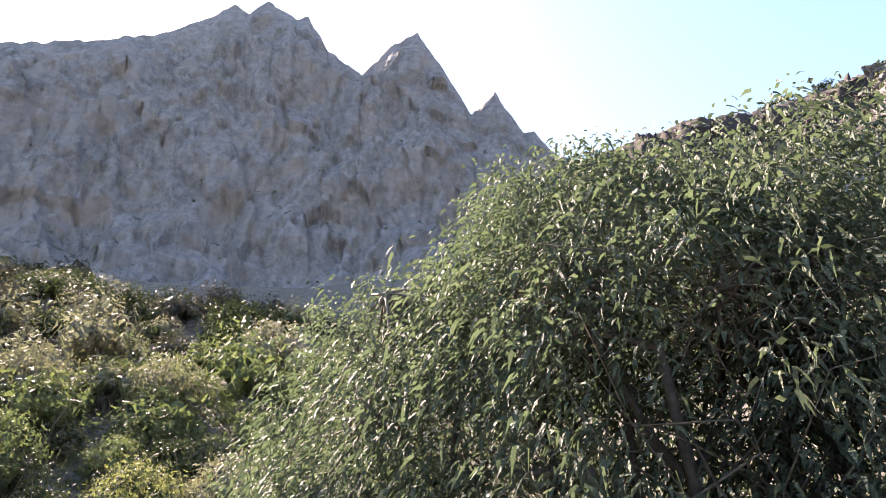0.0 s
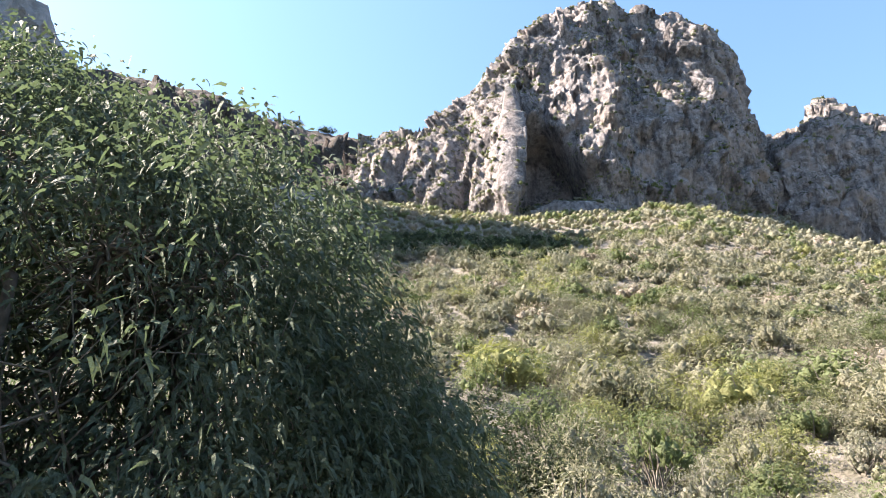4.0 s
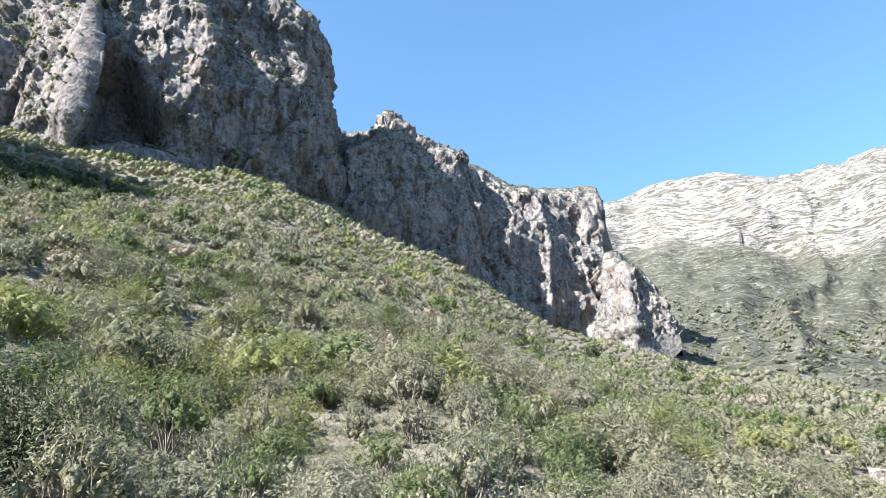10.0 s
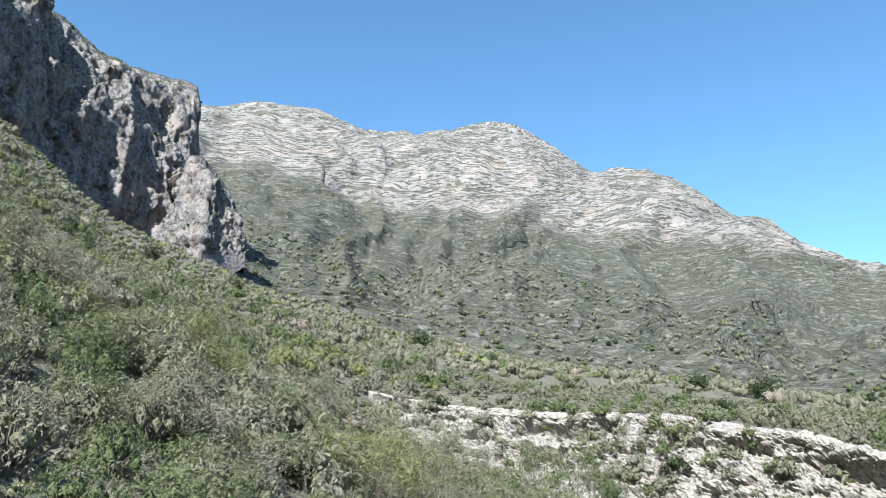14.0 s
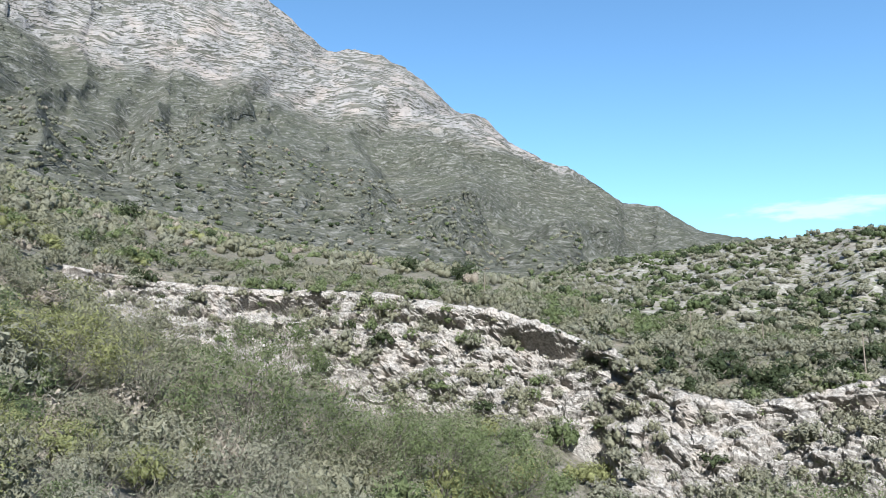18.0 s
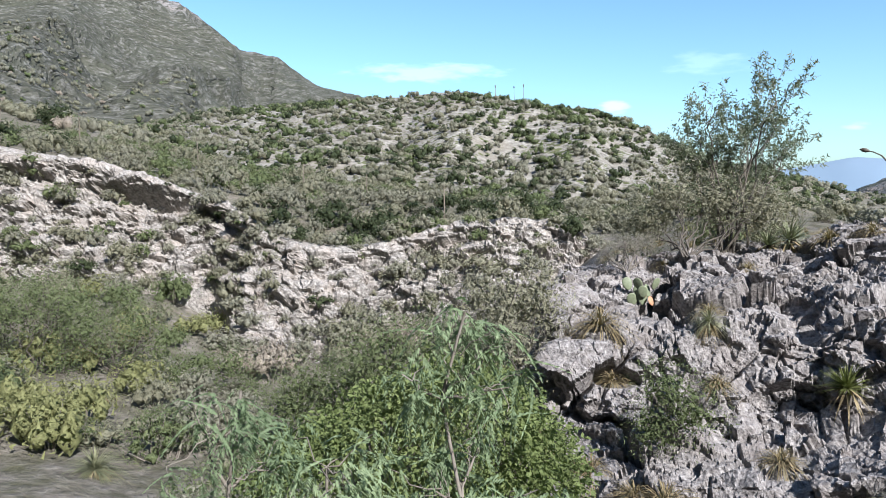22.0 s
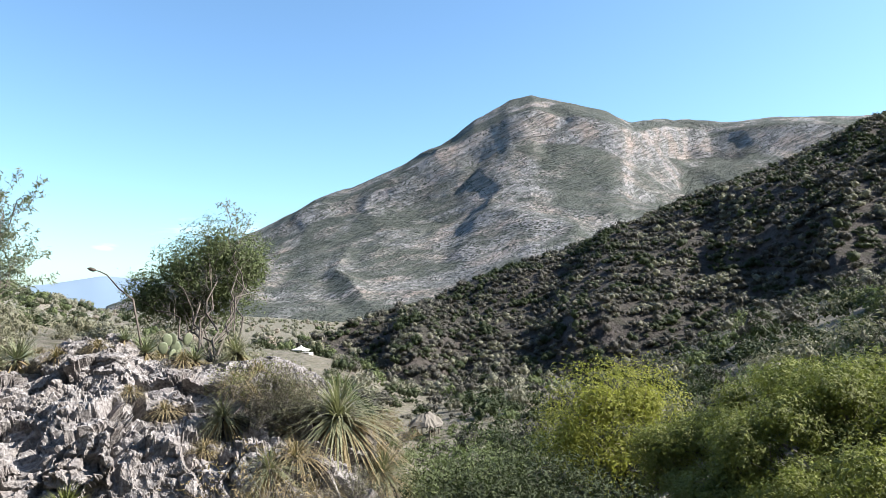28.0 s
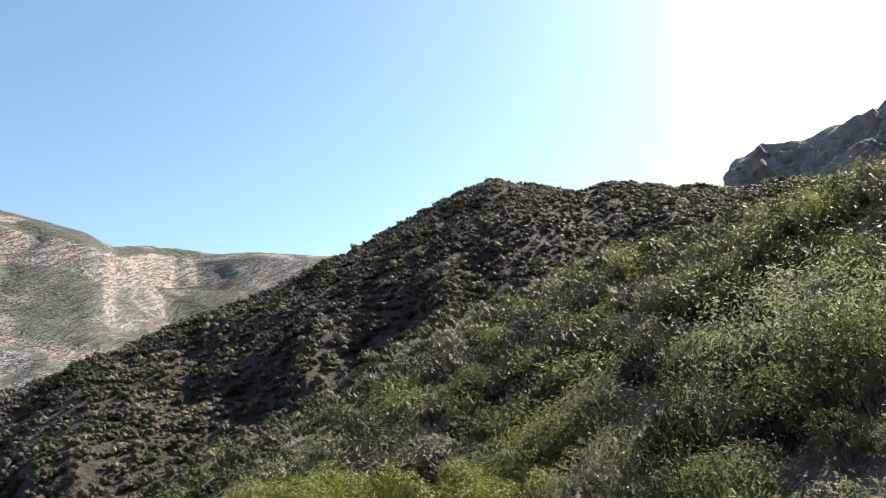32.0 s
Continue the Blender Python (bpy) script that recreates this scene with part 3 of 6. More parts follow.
class Massif:
    """A mountain or cliff: crest line over a foot line, with a profile between them and a back that falls away."""

    def __init__(self, name, label, mat, crest, crest_d, foot, foot_d, shape, naz, nup, relief, category="mountain", jag=0.0, back=1.35, flat_crest=0.92, soft=True):
        az = np.linspace(crest[0][0], crest[-1][0], naz)
        f = lambda pairs: np.interp(az, [p[0] for p in pairs], [p[1] for p in pairs])
        cd, fd = f(crest_d), f(foot_d)
        ce = f(crest) + jag * fbm(np.stack([az * 1.3, 0 * az, 0 * az], 1), 5, 5)
        cz, fz = EYE + cd * np.tan(np.radians(ce)), EYE + fd * np.tan(np.radians(f(foot)))
        s = np.linspace(0, 1, nup)
        go = np.interp(s, [p[0] for p in shape], [p[1] for p in shape])
        up = np.interp(s, [p[0] for p in shape], [p[2] for p in shape])
        d = fd[:, None] + (cd - fd)[:, None] * go[None]
        z = fz[:, None] + (cz - fz)[:, None] * up[None]
        a = np.radians(az)[:, None] + 0 * d
        p = np.stack([d * np.sin(a), d * np.cos(a), z], -1)
        out = np.stack([-np.sin(a), -np.cos(a), 0 * a], -1)
        off = relief(p.reshape(-1, 3), np.broadcast_to(s, d.shape).ravel(), np.degrees(a).ravel()).reshape(d.shape)
        off = off * smooth(0.0, 0.08, s)[None] * (1 - flat_crest * smooth(0.78, 1.0, s))[None]
        nor = np.cross(np.gradient(p, axis=1), np.gradient(p, axis=0))
        nor = unit(unit(nor) * np.sign((nor * out).sum(-1, keepdims=True) + 1e-9) * 0.8 + out * 0.35)
        p = p + nor * off[..., None]
        # the back and the buried foot
        rear = []
        for k, fall in ((1 + 0.17 * (back - 1), 0.1), (1 + 0.5 * (back - 1), 0.35), (back, 0.9)):
            rear.append(np.stack([cd * k * np.sin(a[:, 0]), cd * k * np.cos(a[:, 0]), cz - (cz - fz) * fall], -1))
        foot_row = p[:, 0].copy()
        foot_row[:, 2] -= 0.12 * (cz - fz) + 6
        self.p = p
        full = np.concatenate([foot_row[:, None], p, np.stack(rear, 1)], 1)
        me = quad_mesh(name, full.reshape(-1, 3), grid_faces(naz, full.shape[1])[:, ::-1], [mat], shade=soft)
        self.ob = tagged(new(name, me), label, category, kind="structure")

    def spots(self, rng, count, lo=0.0, hi=1.0, flat=0.0, patch=0.0, az=(0, 1)):
        """Random places on the face, where it is flat enough."""
        n, m = self.p.shape[:2]
        out = np.zeros((0, 3))
        while len(out) < count:
            u = (az[0] + (az[1] - az[0]) * rng.random(count * 3)) * (n - 2)
            w = (lo + (hi - lo) * rng.random(count * 3)) * (m - 2)
            i, j = u.astype(int), w.astype(int)
            a, b, c = self.p[i, j], self.p[i + 1, j], self.p[i, j + 1]
            nor = unit(np.cross(c - a, b - a))
            nz = np.abs(nor[:, 2])
            q = a + (b - a) * (u - i)[:, None] + (c - a) * (w - j)[:, None]
            area = np.linalg.norm(np.cross(b - a, c - a), axis=1)
            ok = (rng.random(len(q)) < area / np.percentile(area, 98)) & (nz > flat)
            if patch:
                ok &= fbm(q / patch, 3, 11) > -0.05
            out = np.concatenate([out, q[ok]])
        return out[:count]


def crag_relief(big, fine, flute, block=1.0):
    """Broken limestone: great bosses, tilted planes at three scales, ledges and a few upright flutes."""
    def go(p, s, az):
        q = p / np.array([1.0, 1.0, 2.2])
        r = 1 - np.abs(fbm(q / 42.0, 4, 21))
        warp = p + 0.5 * fine * np.stack([fbm(p / 7.0, 3, 29), fbm(p / 7.0, 3, 30), fbm(p / 7.0, 3, 31)], 1)
        tall = np.array([1.0, 1.0, 1.7])
        col = 1 - 2 * np.abs(fbm(np.stack([p[:, 0] / 9.0, p[:, 1] / 9.0, p[:, 2] / 60.0], 1), 4, 23))
        ledge = fbm(np.stack([p[:, 0] / 30, p[:, 1] / 30, (p[:, 2] + 0.25 * p[:, 0]) / 6.0], 1), 3, 27)
        planes = 2.6 * facets(warp / tall, fine * 7.0, 28) + 1.25 * facets(warp / tall, fine * 2.6, 38, 1.2) + 0.5 * facets(warp, fine * 0.9, 48, 1.2)
        return big * (r - 0.75) * 1.6 + block * fine * (planes * 0.85 + 0.55 * ledge) + 0.45 * flute * col + 0.35 * fine * fbm(p / 3.0, 4, 25, 0.65)
    return go


def dome_relief(p, s, az):
    """The crag's relief, with its pale pillar and the cave that opens beside it."""
    off = crag_relief(12, 3.0, 2.6, 0.8)(p, s, az)
    wide = 0.45 + 0.75 * (1 - smooth(0.0, 0.5, s))
    pillar = np.exp(-((az - 52.8) / wide) ** 2) * (1 - smooth(0.40, 0.7, s))
    flutes = fbm(np.stack([p[:, 0] / 3.0, p[:, 1] / 3.0, p[:, 2] / 50.0], 1), 3, 37)
    cave = smooth(53.4, 54.4, az) * (1 - smooth(-0.03, 0.03, s - 0.34 * (1 - (az - 53.6) / 8.0)))
    chute = np.exp(-((az - 48.2) / 0.8) ** 2) * (1 - smooth(0.5, 0.8, s))
    return off * (1 - 0.85 * pillar) * (1 - 0.5 * cave) + 5.5 * pillar + 1.6 * pillar * flutes - 20 * cave - 6 * chute


def mountain_relief(gully, bump_size, bump, broken=0.0):
    def go(p, s, az):
        w = fbm(p / 260.0, 3, 33) * 1.2
        g = 1 - np.abs(fbm(np.stack([az / gully + w, s * 0.8, 0 * s], 1), 3, 31))
        return bump * (g - 0.7) * 2.2 * smooth(0, 0.25, s) + 0.30 * bump * fbm(p / bump_size, 5, 35) + (broken * (facets(p, 75.0, 36) + 0.4 * facets(p, 24.0, 37)) if broken else 0)
    return go


# the backlit range with its three horns, and its long shoulder under the sun
horns = Massif("mountain_horns", "grey backlit limestone range with three jagged horns", M_CRAG,
               [(293, 8), (294.8, 14.5), (295.6, 16.6), (298, 17.6), (301, 17.4), (306, 18), (312, 22), (319, 37), (332, 41.5), (339, 44.9), (340.2, 44.4), (342, 45.6), (345, 44.7), (346.3, 45),
                (348.6, 42.7), (352.2, 40.9), (355.2, 43.2), (358.2, 44.3), (0.3 + 360, 42), (361.8, 40.2), (363.5, 37.7), (366.1, 39.4), (367.6, 37.2), (368.6, 35.8), (369.6, 36), (371, 34.2), (373.5, 32.6), (379, 30)],
               [(293, 420), (320, 400), (345, 380), (365, 350), (379, 350)], [(293, 8), (306, 14), (325, 20), (345, 21), (379, 23)], [(293, 330), (320, 300), (345, 270), (379, 260)],
               [(0, 0, 0), (0.15, 0.3, 0.12), (0.3, 0.5, 0.3), (0.75, 0.8, 0.8), (1, 1, 1)], 520, 110, crag_relief(16, 5, 3, 0.6), jag=0.25)

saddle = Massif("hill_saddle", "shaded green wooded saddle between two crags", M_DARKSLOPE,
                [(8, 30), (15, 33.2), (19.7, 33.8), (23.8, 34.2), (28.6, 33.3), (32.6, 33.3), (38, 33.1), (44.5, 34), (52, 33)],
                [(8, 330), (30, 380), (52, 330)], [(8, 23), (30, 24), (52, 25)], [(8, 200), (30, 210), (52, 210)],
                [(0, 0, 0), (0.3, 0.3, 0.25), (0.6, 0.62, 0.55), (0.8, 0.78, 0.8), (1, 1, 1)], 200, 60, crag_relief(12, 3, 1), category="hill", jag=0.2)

dome = Massif("cliff_dome", "sunlit grey limestone dome with ochre pillar and caves", M_CLIFF,
              [(38, 32), (44.8, 33.8), (47, 35.7), (49.5, 37.9), (52.3, 40.1), (55.8, 42.5), (59, 43.4), (61.2, 43.9), (63, 43.5), (64.5, 42.4), (65.7, 43), (66.7, 42.4), (69.5, 42.5), (72.2, 40.8),
               (73.4, 38.6), (74.2, 36.5), (75, 33.0), (76.2, 29), (77.5, 25.5)],
              [(38, 315), (45, 285), (53, 258), (60, 262), (68, 268), (74, 282), (77.5, 310)], [(38, 24.5), (44, 25.6), (47, 26.5), (53, 27.5), (57, 29.2), (61, 29), (65, 27.6), (70, 26.6), (77.5, 24.5)],
              [(38, 235), (46, 212), (53, 190), (56, 203), (60, 203), (68, 218), (73, 240), (75.5, 268), (77.5, 300)],
              [(0, 0, 0), (0.12, 0.06, 0.14), (0.35, 0.18, 0.42), (0.55, 0.36, 0.62), (0.75, 0.55, 0.8), (0.9, 0.8, 0.94), (1, 1, 1)], 440, 150, dome_relief, category="cliff", jag=0.15)

wall = Massif("cliff_wall", "long limestone cliff in half shade beyond the dome", M_CLIFF,
              [(70, 31), (74.8, 32.2), (78.7, 32.2), (79.3, 33.6), (80.8, 33.8), (82, 32.6), (83.5, 31.8), (86.5, 30.6), (89.2, 29.7), (91.6, 28.3), (95.1, 27.7), (98.6, 27.7), (99.3, 27.3), (99.7, 24.5), (100.3, 21), (101, 15)],
              [(70, 325), (78, 335), (84, 350), (90, 368), (96, 384), (101, 396)], [(70, 24), (75.5, 25.2), (80.6, 23.4), (85.5, 20.4), (90.2, 17.8), (94.5, 14.6), (98, 13), (101, 13)],
              [(70, 268), (78, 272), (84, 292), (90, 320), (96, 352), (101, 376)],
              [(0, 0, 0), (0.12, 0.03, 0.16), (0.45, 0.10, 0.50), (0.65, 0.40, 0.68), (0.85, 0.72, 0.90), (1, 1, 1)], 340, 120, crag_relief(12, 3.2, 3.0, 0.75), category="cliff", jag=0.2)

butte = Massif("rock_butte", "small rounded limestone butte at the cliff's end", M_CLIFF,
               [(98.2, 15), (99, 20), (99.8, 22.2), (100.7, 21.9), (101.8, 20.8), (102.8, 19.6), (103.6, 17.8), (104.4, 15)],
               [(98.2, 352), (104.4, 350)], [(98.2, 13), (100.5, 14.2), (104.4, 15)], [(98.2, 332), (101, 318), (104.4, 332)],
               [(0, 0, 0), (0.2, 0.1, 0.3), (0.6, 0.35, 0.75), (1, 1, 1)], 90, 60, crag_relief(6, 2.2, 1.6), category="cliff")

banded = Massif("mountain_banded", "pale banded limestone mountain with scrub on its lower slopes", M_BANDED,
                [(94, 23), (99.8, 25.6), (104.2, 26.4), (109.2, 25.8), (113, 25.1), (116.4, 24.7), (121.5, 25.1), (124.5, 26.0), (127.5, 25.6), (130.3, 23.9), (133.8, 21.6), (136, 21.8), (138.2, 21.7), (140.3, 20.6),
                 (143.6, 18.5), (146.9, 16.2), (151.7, 13.0), (156.4, 10.9), (158.2, 9.5), (161, 9.2), (163.7, 7.4), (167, 6.2), (172, 3)],
                [(94, 1150), (125, 1250), (150, 1150), (172, 1100)], [(94, 13), (104, 13), (111, 10.5), (120, 8.2), (130, 6.6), (138, 5.2), (150, 3.6), (172, 1)],
                [(94, 330), (130, 330), (172, 330)],
                [(0, 0, 0), (0.25, 0.25, 0.16), (0.5, 0.5, 0.36), (0.62, 0.60, 0.50), (0.75, 0.68, 0.68), (0.9, 0.84, 0.9), (1, 1, 1)], 420, 140, mountain_relief(7.5, 70, 34, 5.0), jag=0.12)

far_dome = Massif("mountain_dome", "blue-grey rounded mountain with a pink cliff band", M_DOME,
                  [(203, -1.8), (206, -0.4), (209, 1.5), (212, 3.6), (215.3, 5.5), (219.6, 7.9), (225.6, 10.5), (230.7, 13.1), (233.1, 14.9), (235.9, 16.4), (237.8, 16.8), (241, 16.1), (244.2, 15.1), (245.8, 14.2), (248.1, 14.3), (253.1, 13.5), (256.7, 13.6),
                   (262, 13.1), (275, 12), (288, 8)],
                  [(203, 1900), (230, 1900), (245, 1950), (250, 2500), (288, 2600)], [(203, -2.2), (225, -2.5), (245, -1), (288, 0)], [(203, 760), (250, 700), (288, 900)],
                  [(0, 0, 0), (0.25, 0.26, 0.18), (0.5, 0.52, 0.4), (0.68, 0.66, 0.62), (0.78, 0.70, 0.76), (0.9, 0.84, 0.9), (1, 1, 1)], 380, 130, mountain_relief(9.0, 130, 26), jag=0.08)

hill = Massif("hill_stony", "pale stony hill dotted with dark shrubs", M_SCRUB,
              [(144, 1.5), (149.2, 3.7), (156.3, 5.4), (165.6, 6.4), (170, 6.7), (174.8, 7.2), (178, 6.7), (182.1, 6.1), (186, 5.5), (189, 4.6), (191.7, 3.1), (196, 1.2), (200, 0.2), (204, -0.8)],
              [(144, 190), (165, 165), (180, 145), (195, 135), (204, 130)], [(144, 1.5), (156, 0.8), (164, 0), (172, -1.2), (182, -3.2), (195, -3.5), (204, -3)], [(144, 95), (160, 80), (175, 68), (190, 64), (204, 64)],
              [(0, 0, 0), (0.3, 0.3, 0.26), (0.7, 0.7, 0.74), (1, 1, 1)], 240, 80, mountain_relief(9.0, 12, 2.2), category="hill", jag=0.1)

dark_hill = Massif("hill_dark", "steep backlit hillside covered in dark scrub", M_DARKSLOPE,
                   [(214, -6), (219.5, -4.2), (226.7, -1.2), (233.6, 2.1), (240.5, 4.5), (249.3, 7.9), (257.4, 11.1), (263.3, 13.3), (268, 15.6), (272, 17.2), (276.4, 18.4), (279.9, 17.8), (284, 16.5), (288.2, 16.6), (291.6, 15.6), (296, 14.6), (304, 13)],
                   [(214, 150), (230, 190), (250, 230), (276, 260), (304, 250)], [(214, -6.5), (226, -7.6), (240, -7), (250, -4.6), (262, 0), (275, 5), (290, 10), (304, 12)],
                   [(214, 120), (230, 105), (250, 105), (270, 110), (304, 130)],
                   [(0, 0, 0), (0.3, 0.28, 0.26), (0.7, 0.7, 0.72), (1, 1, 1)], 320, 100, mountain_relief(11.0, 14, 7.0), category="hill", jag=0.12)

# Haze is put into the range's colour: blue base with a faint glow.
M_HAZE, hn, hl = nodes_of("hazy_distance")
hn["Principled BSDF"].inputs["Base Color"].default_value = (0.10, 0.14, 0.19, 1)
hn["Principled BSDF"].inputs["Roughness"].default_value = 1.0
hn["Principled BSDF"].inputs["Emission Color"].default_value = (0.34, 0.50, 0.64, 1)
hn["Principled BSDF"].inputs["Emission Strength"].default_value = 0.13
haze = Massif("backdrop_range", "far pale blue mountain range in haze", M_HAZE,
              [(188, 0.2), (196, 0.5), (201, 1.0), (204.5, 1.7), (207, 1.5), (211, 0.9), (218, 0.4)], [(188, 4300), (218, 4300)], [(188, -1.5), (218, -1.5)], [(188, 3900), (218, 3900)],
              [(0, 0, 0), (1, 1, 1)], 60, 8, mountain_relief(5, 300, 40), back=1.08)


# pale rock bank across the gully
def bank_relief(p, s, az):
    w = p + 0.5 * np.stack([fbm(p / 1.6, 3, 41), fbm(p / 1.6, 3, 42), fbm(p / 1.6, 3, 44)], 1)
    f1, f2, rid = cells(w / np.array([1.5, 1.5, 0.8]), 43)
    g1, g2, gid = cells(w / np.array([0.55, 0.55, 0.45]), 46)
    lay = fbm(np.stack([p[:, 0] / 7, p[:, 1] / 7, p[:, 2] / 0.5], 1), 4, 47)
    brow = smooth(0.80, 0.90, s) * smooth(-0.2, 0.2, fbm(p / 4.0, 2, 49))
    return 1.6 * fbm(p / 6.0, 5, 45, 0.55) + 0.35 * facets(p, 1.6, 40) + 0.16 * facets(p, 0.6, 42) + 0.5 * (rid - 0.5) + 0.25 * smooth(0, 0.2, f2 - f1) + 0.3 * (gid - 0.5) + 0.8 * lay + 0.7 * brow - 0.9 * smooth(0.66, 0.74, s) * (1 - smooth(0.76, 0.82, s)) * smooth(-0.1, 0.2, fbm(p / 5.0, 2, 50))


bank = Massif("rock_bank", "pale eroded rock bank with overhanging ledges above the gully", M_BANK,
              [(115, 4.6), (120.8, 3.6), (129.5, 3.1), (138, 3.0), (143.4, 2.2), (149, 1.1), (153, -0.2), (156.4, -1.4), (158.6, -2.5), (160, -4.2), (163, -4.9), (166.7, -5.3), (170, -4.8), (173.7, -3.9), (179.3, -2.9), (183, -3.2), (187, -5)],
              [(115, 63), (130, 56.5), (142, 51), (151, 47), (156, 45), (159, 41), (163, 39.5), (170, 40), (187, 41)],
              [(115, 2), (121, -1), (130, -4.6), (138, -7.8), (145, -8.4), (151, -8.2), (156, -8), (158, -13), (163, -16), (170, -13.5), (178, -12), (187, -12)],
              [(115, 58), (130, 50.5), (142, 45), (151, 41), (156, 40.5), (158.5, 35.5), (163, 33.5), (170, 34), (187, 35)],
              [(0, 0, 0), (0.5, 0.5, 0.45), (0.8, 0.8, 0.86), (0.9, 0.86, 0.97), (1, 1, 1)], 560, 110, bank_relief, category="cliff", back=1.12, soft=False)


# grey karst outcrop close by
def karst_relief(p, s, az):
    """Pitted limestone blocks: tilted faces at three scales, parted by open joints and solution holes."""
    w = p + 0.10 * np.stack([fbm(p / 0.7, 4, 51), fbm(p / 0.7, 4, 52), fbm(p / 0.7, 4, 53)], 1) + 0.22 * np.stack([fbm(p / 3.0, 2, 66), fbm(p / 3.0, 2, 67), fbm(p / 3.0, 2, 68)], 1)
    t = np.stack([0.94 * w[:, 0] + 0.34 * w[:, 1], -0.34 * w[:, 0] + 0.94 * w[:, 1], w[:, 2] + 0.12 * w[:, 0]], 1)
    f1, f2, rid = cells(t / np.array([1.5, 1.5, 1.0]), 55, True)
    g1, g2, gid = cells(t / np.array([0.6, 0.6, 0.42]), 57, True)
    open_joint = smooth(0.45, 0.66, vnoise(p / 1.5, 69))
    deep = smooth(0.0, 0.04 + 0.07 * open_joint, f2 - f1)
    some = smooth(0.35, 0.65, vnoise(p / 0.9, 61))
    holes = smooth(0.25, 0.16, vnoise(p / 0.7, 64))
    clefts = smooth(0.06, 0.0, np.abs(fbm(np.stack([t[:, 0] / 1.9, t[:, 1] / 1.9, t[:, 2] / 5.0], 1), 3, 70))) * smooth(0.46, 0.6, vnoise(p / 2.6, 73))
    faces = 0.34 * facets(t / (1, 1, 1.2), 1.25, 62) + 0.16 * facets(t, 0.46, 65) + 0.05 * facets(t, 0.17, 72)
    return (faces + (0.10 + 0.45 * open_joint) * (deep - 1) + 0.10 * some * (smooth(0, 0.1, g2 - g1) - 1) + 0.22 * fbm(p / 2.4, 3, 59)
            + 0.055 * fbm(p / np.array([0.22, 0.22, 0.18]), 4, 60, 0.7) - 0.35 * holes - 0.6 * clefts)


outcrop = Massif("rock_outcrop", "grey pitted karst rock outcrop split by deep cracks", M_OUTCROP,
                 [(179.5, -20), (181.2, -12), (182.2, -9), (183.4, -6.9), (186, -6.1), (191.5, -5.4), (196.7, -4.6), (201, -4.4), (203.3, -2.9), (206.3, -2.5), (208.5, -4.2), (212, -4.6), (217.3, -4.2), (220.9, -5.2), (224, -8), (227, -14), (229, -20)],
                 [(179.5, 14), (190, 16.5), (205, 17), (218, 15), (229, 13)], [(179.5, -30), (190, -32), (205, -31), (229, -31)], [(179.5, 9.8), (190, 8.6), (205, 8.4), (218, 8.6), (229, 9)],
                 [(0, 0, 0), (0.3, 0.12, 0.38), (0.42, 0.30, 0.46), (0.6, 0.40, 0.74), (0.7, 0.62, 0.8), (0.85, 0.76, 0.95), (1, 1, 1)], 600, 260, karst_relief, category="rock", back=1.1, flat_crest=0.45, soft=False)

# ---- plants ----
def core_arrays(rng, c, r, n=4, m=3, bumpy=0.18):
    """Dense inner foliage: one uneven lump for each lobe."""
    pile = Pile()
    a, b = np.meshgrid(np.linspace(0, 2 * np.pi, n, endpoint=False), np.linspace(0.15, np.pi - 0.15, m), indexing="ij")
    d = np.stack([np.cos(a) * np.sin(b), np.sin(a) * np.sin(b), np.cos(b)], -1).reshape(-1, 3)
    q = grid_faces(n, m, wrap=True)[:, ::-1]
    for ci, ri in zip(np.asarray(c), np.asarray(r)):
        t = rng.random() * 6.28
        turn = np.array([[math.cos(t), -math.sin(t), 0], [math.sin(t), math.cos(t), 0], [0, 0, 1]])
        pile.add(ci + (d @ turn.T) * ri * (1 + bumpy * rng.normal(size=(len(d), 1))), q)
    return np.concatenate(pile.v), np.concatenate(pile.q)


def inside_others(pos, k, c, r, cut=0.86):
    """Which places lie well inside another lobe than their own."""
    bad = np.zeros(len(pos), bool)
    r = np.asarray(r, float)
    r = r if r.ndim == 2 else np.repeat(r[:, None], 3, 1)
    for i in range(len(c)):
        bad |= ((((pos - c[i]) / r[i]) ** 2).sum(1) < cut * cut) & (k != i)
    return bad


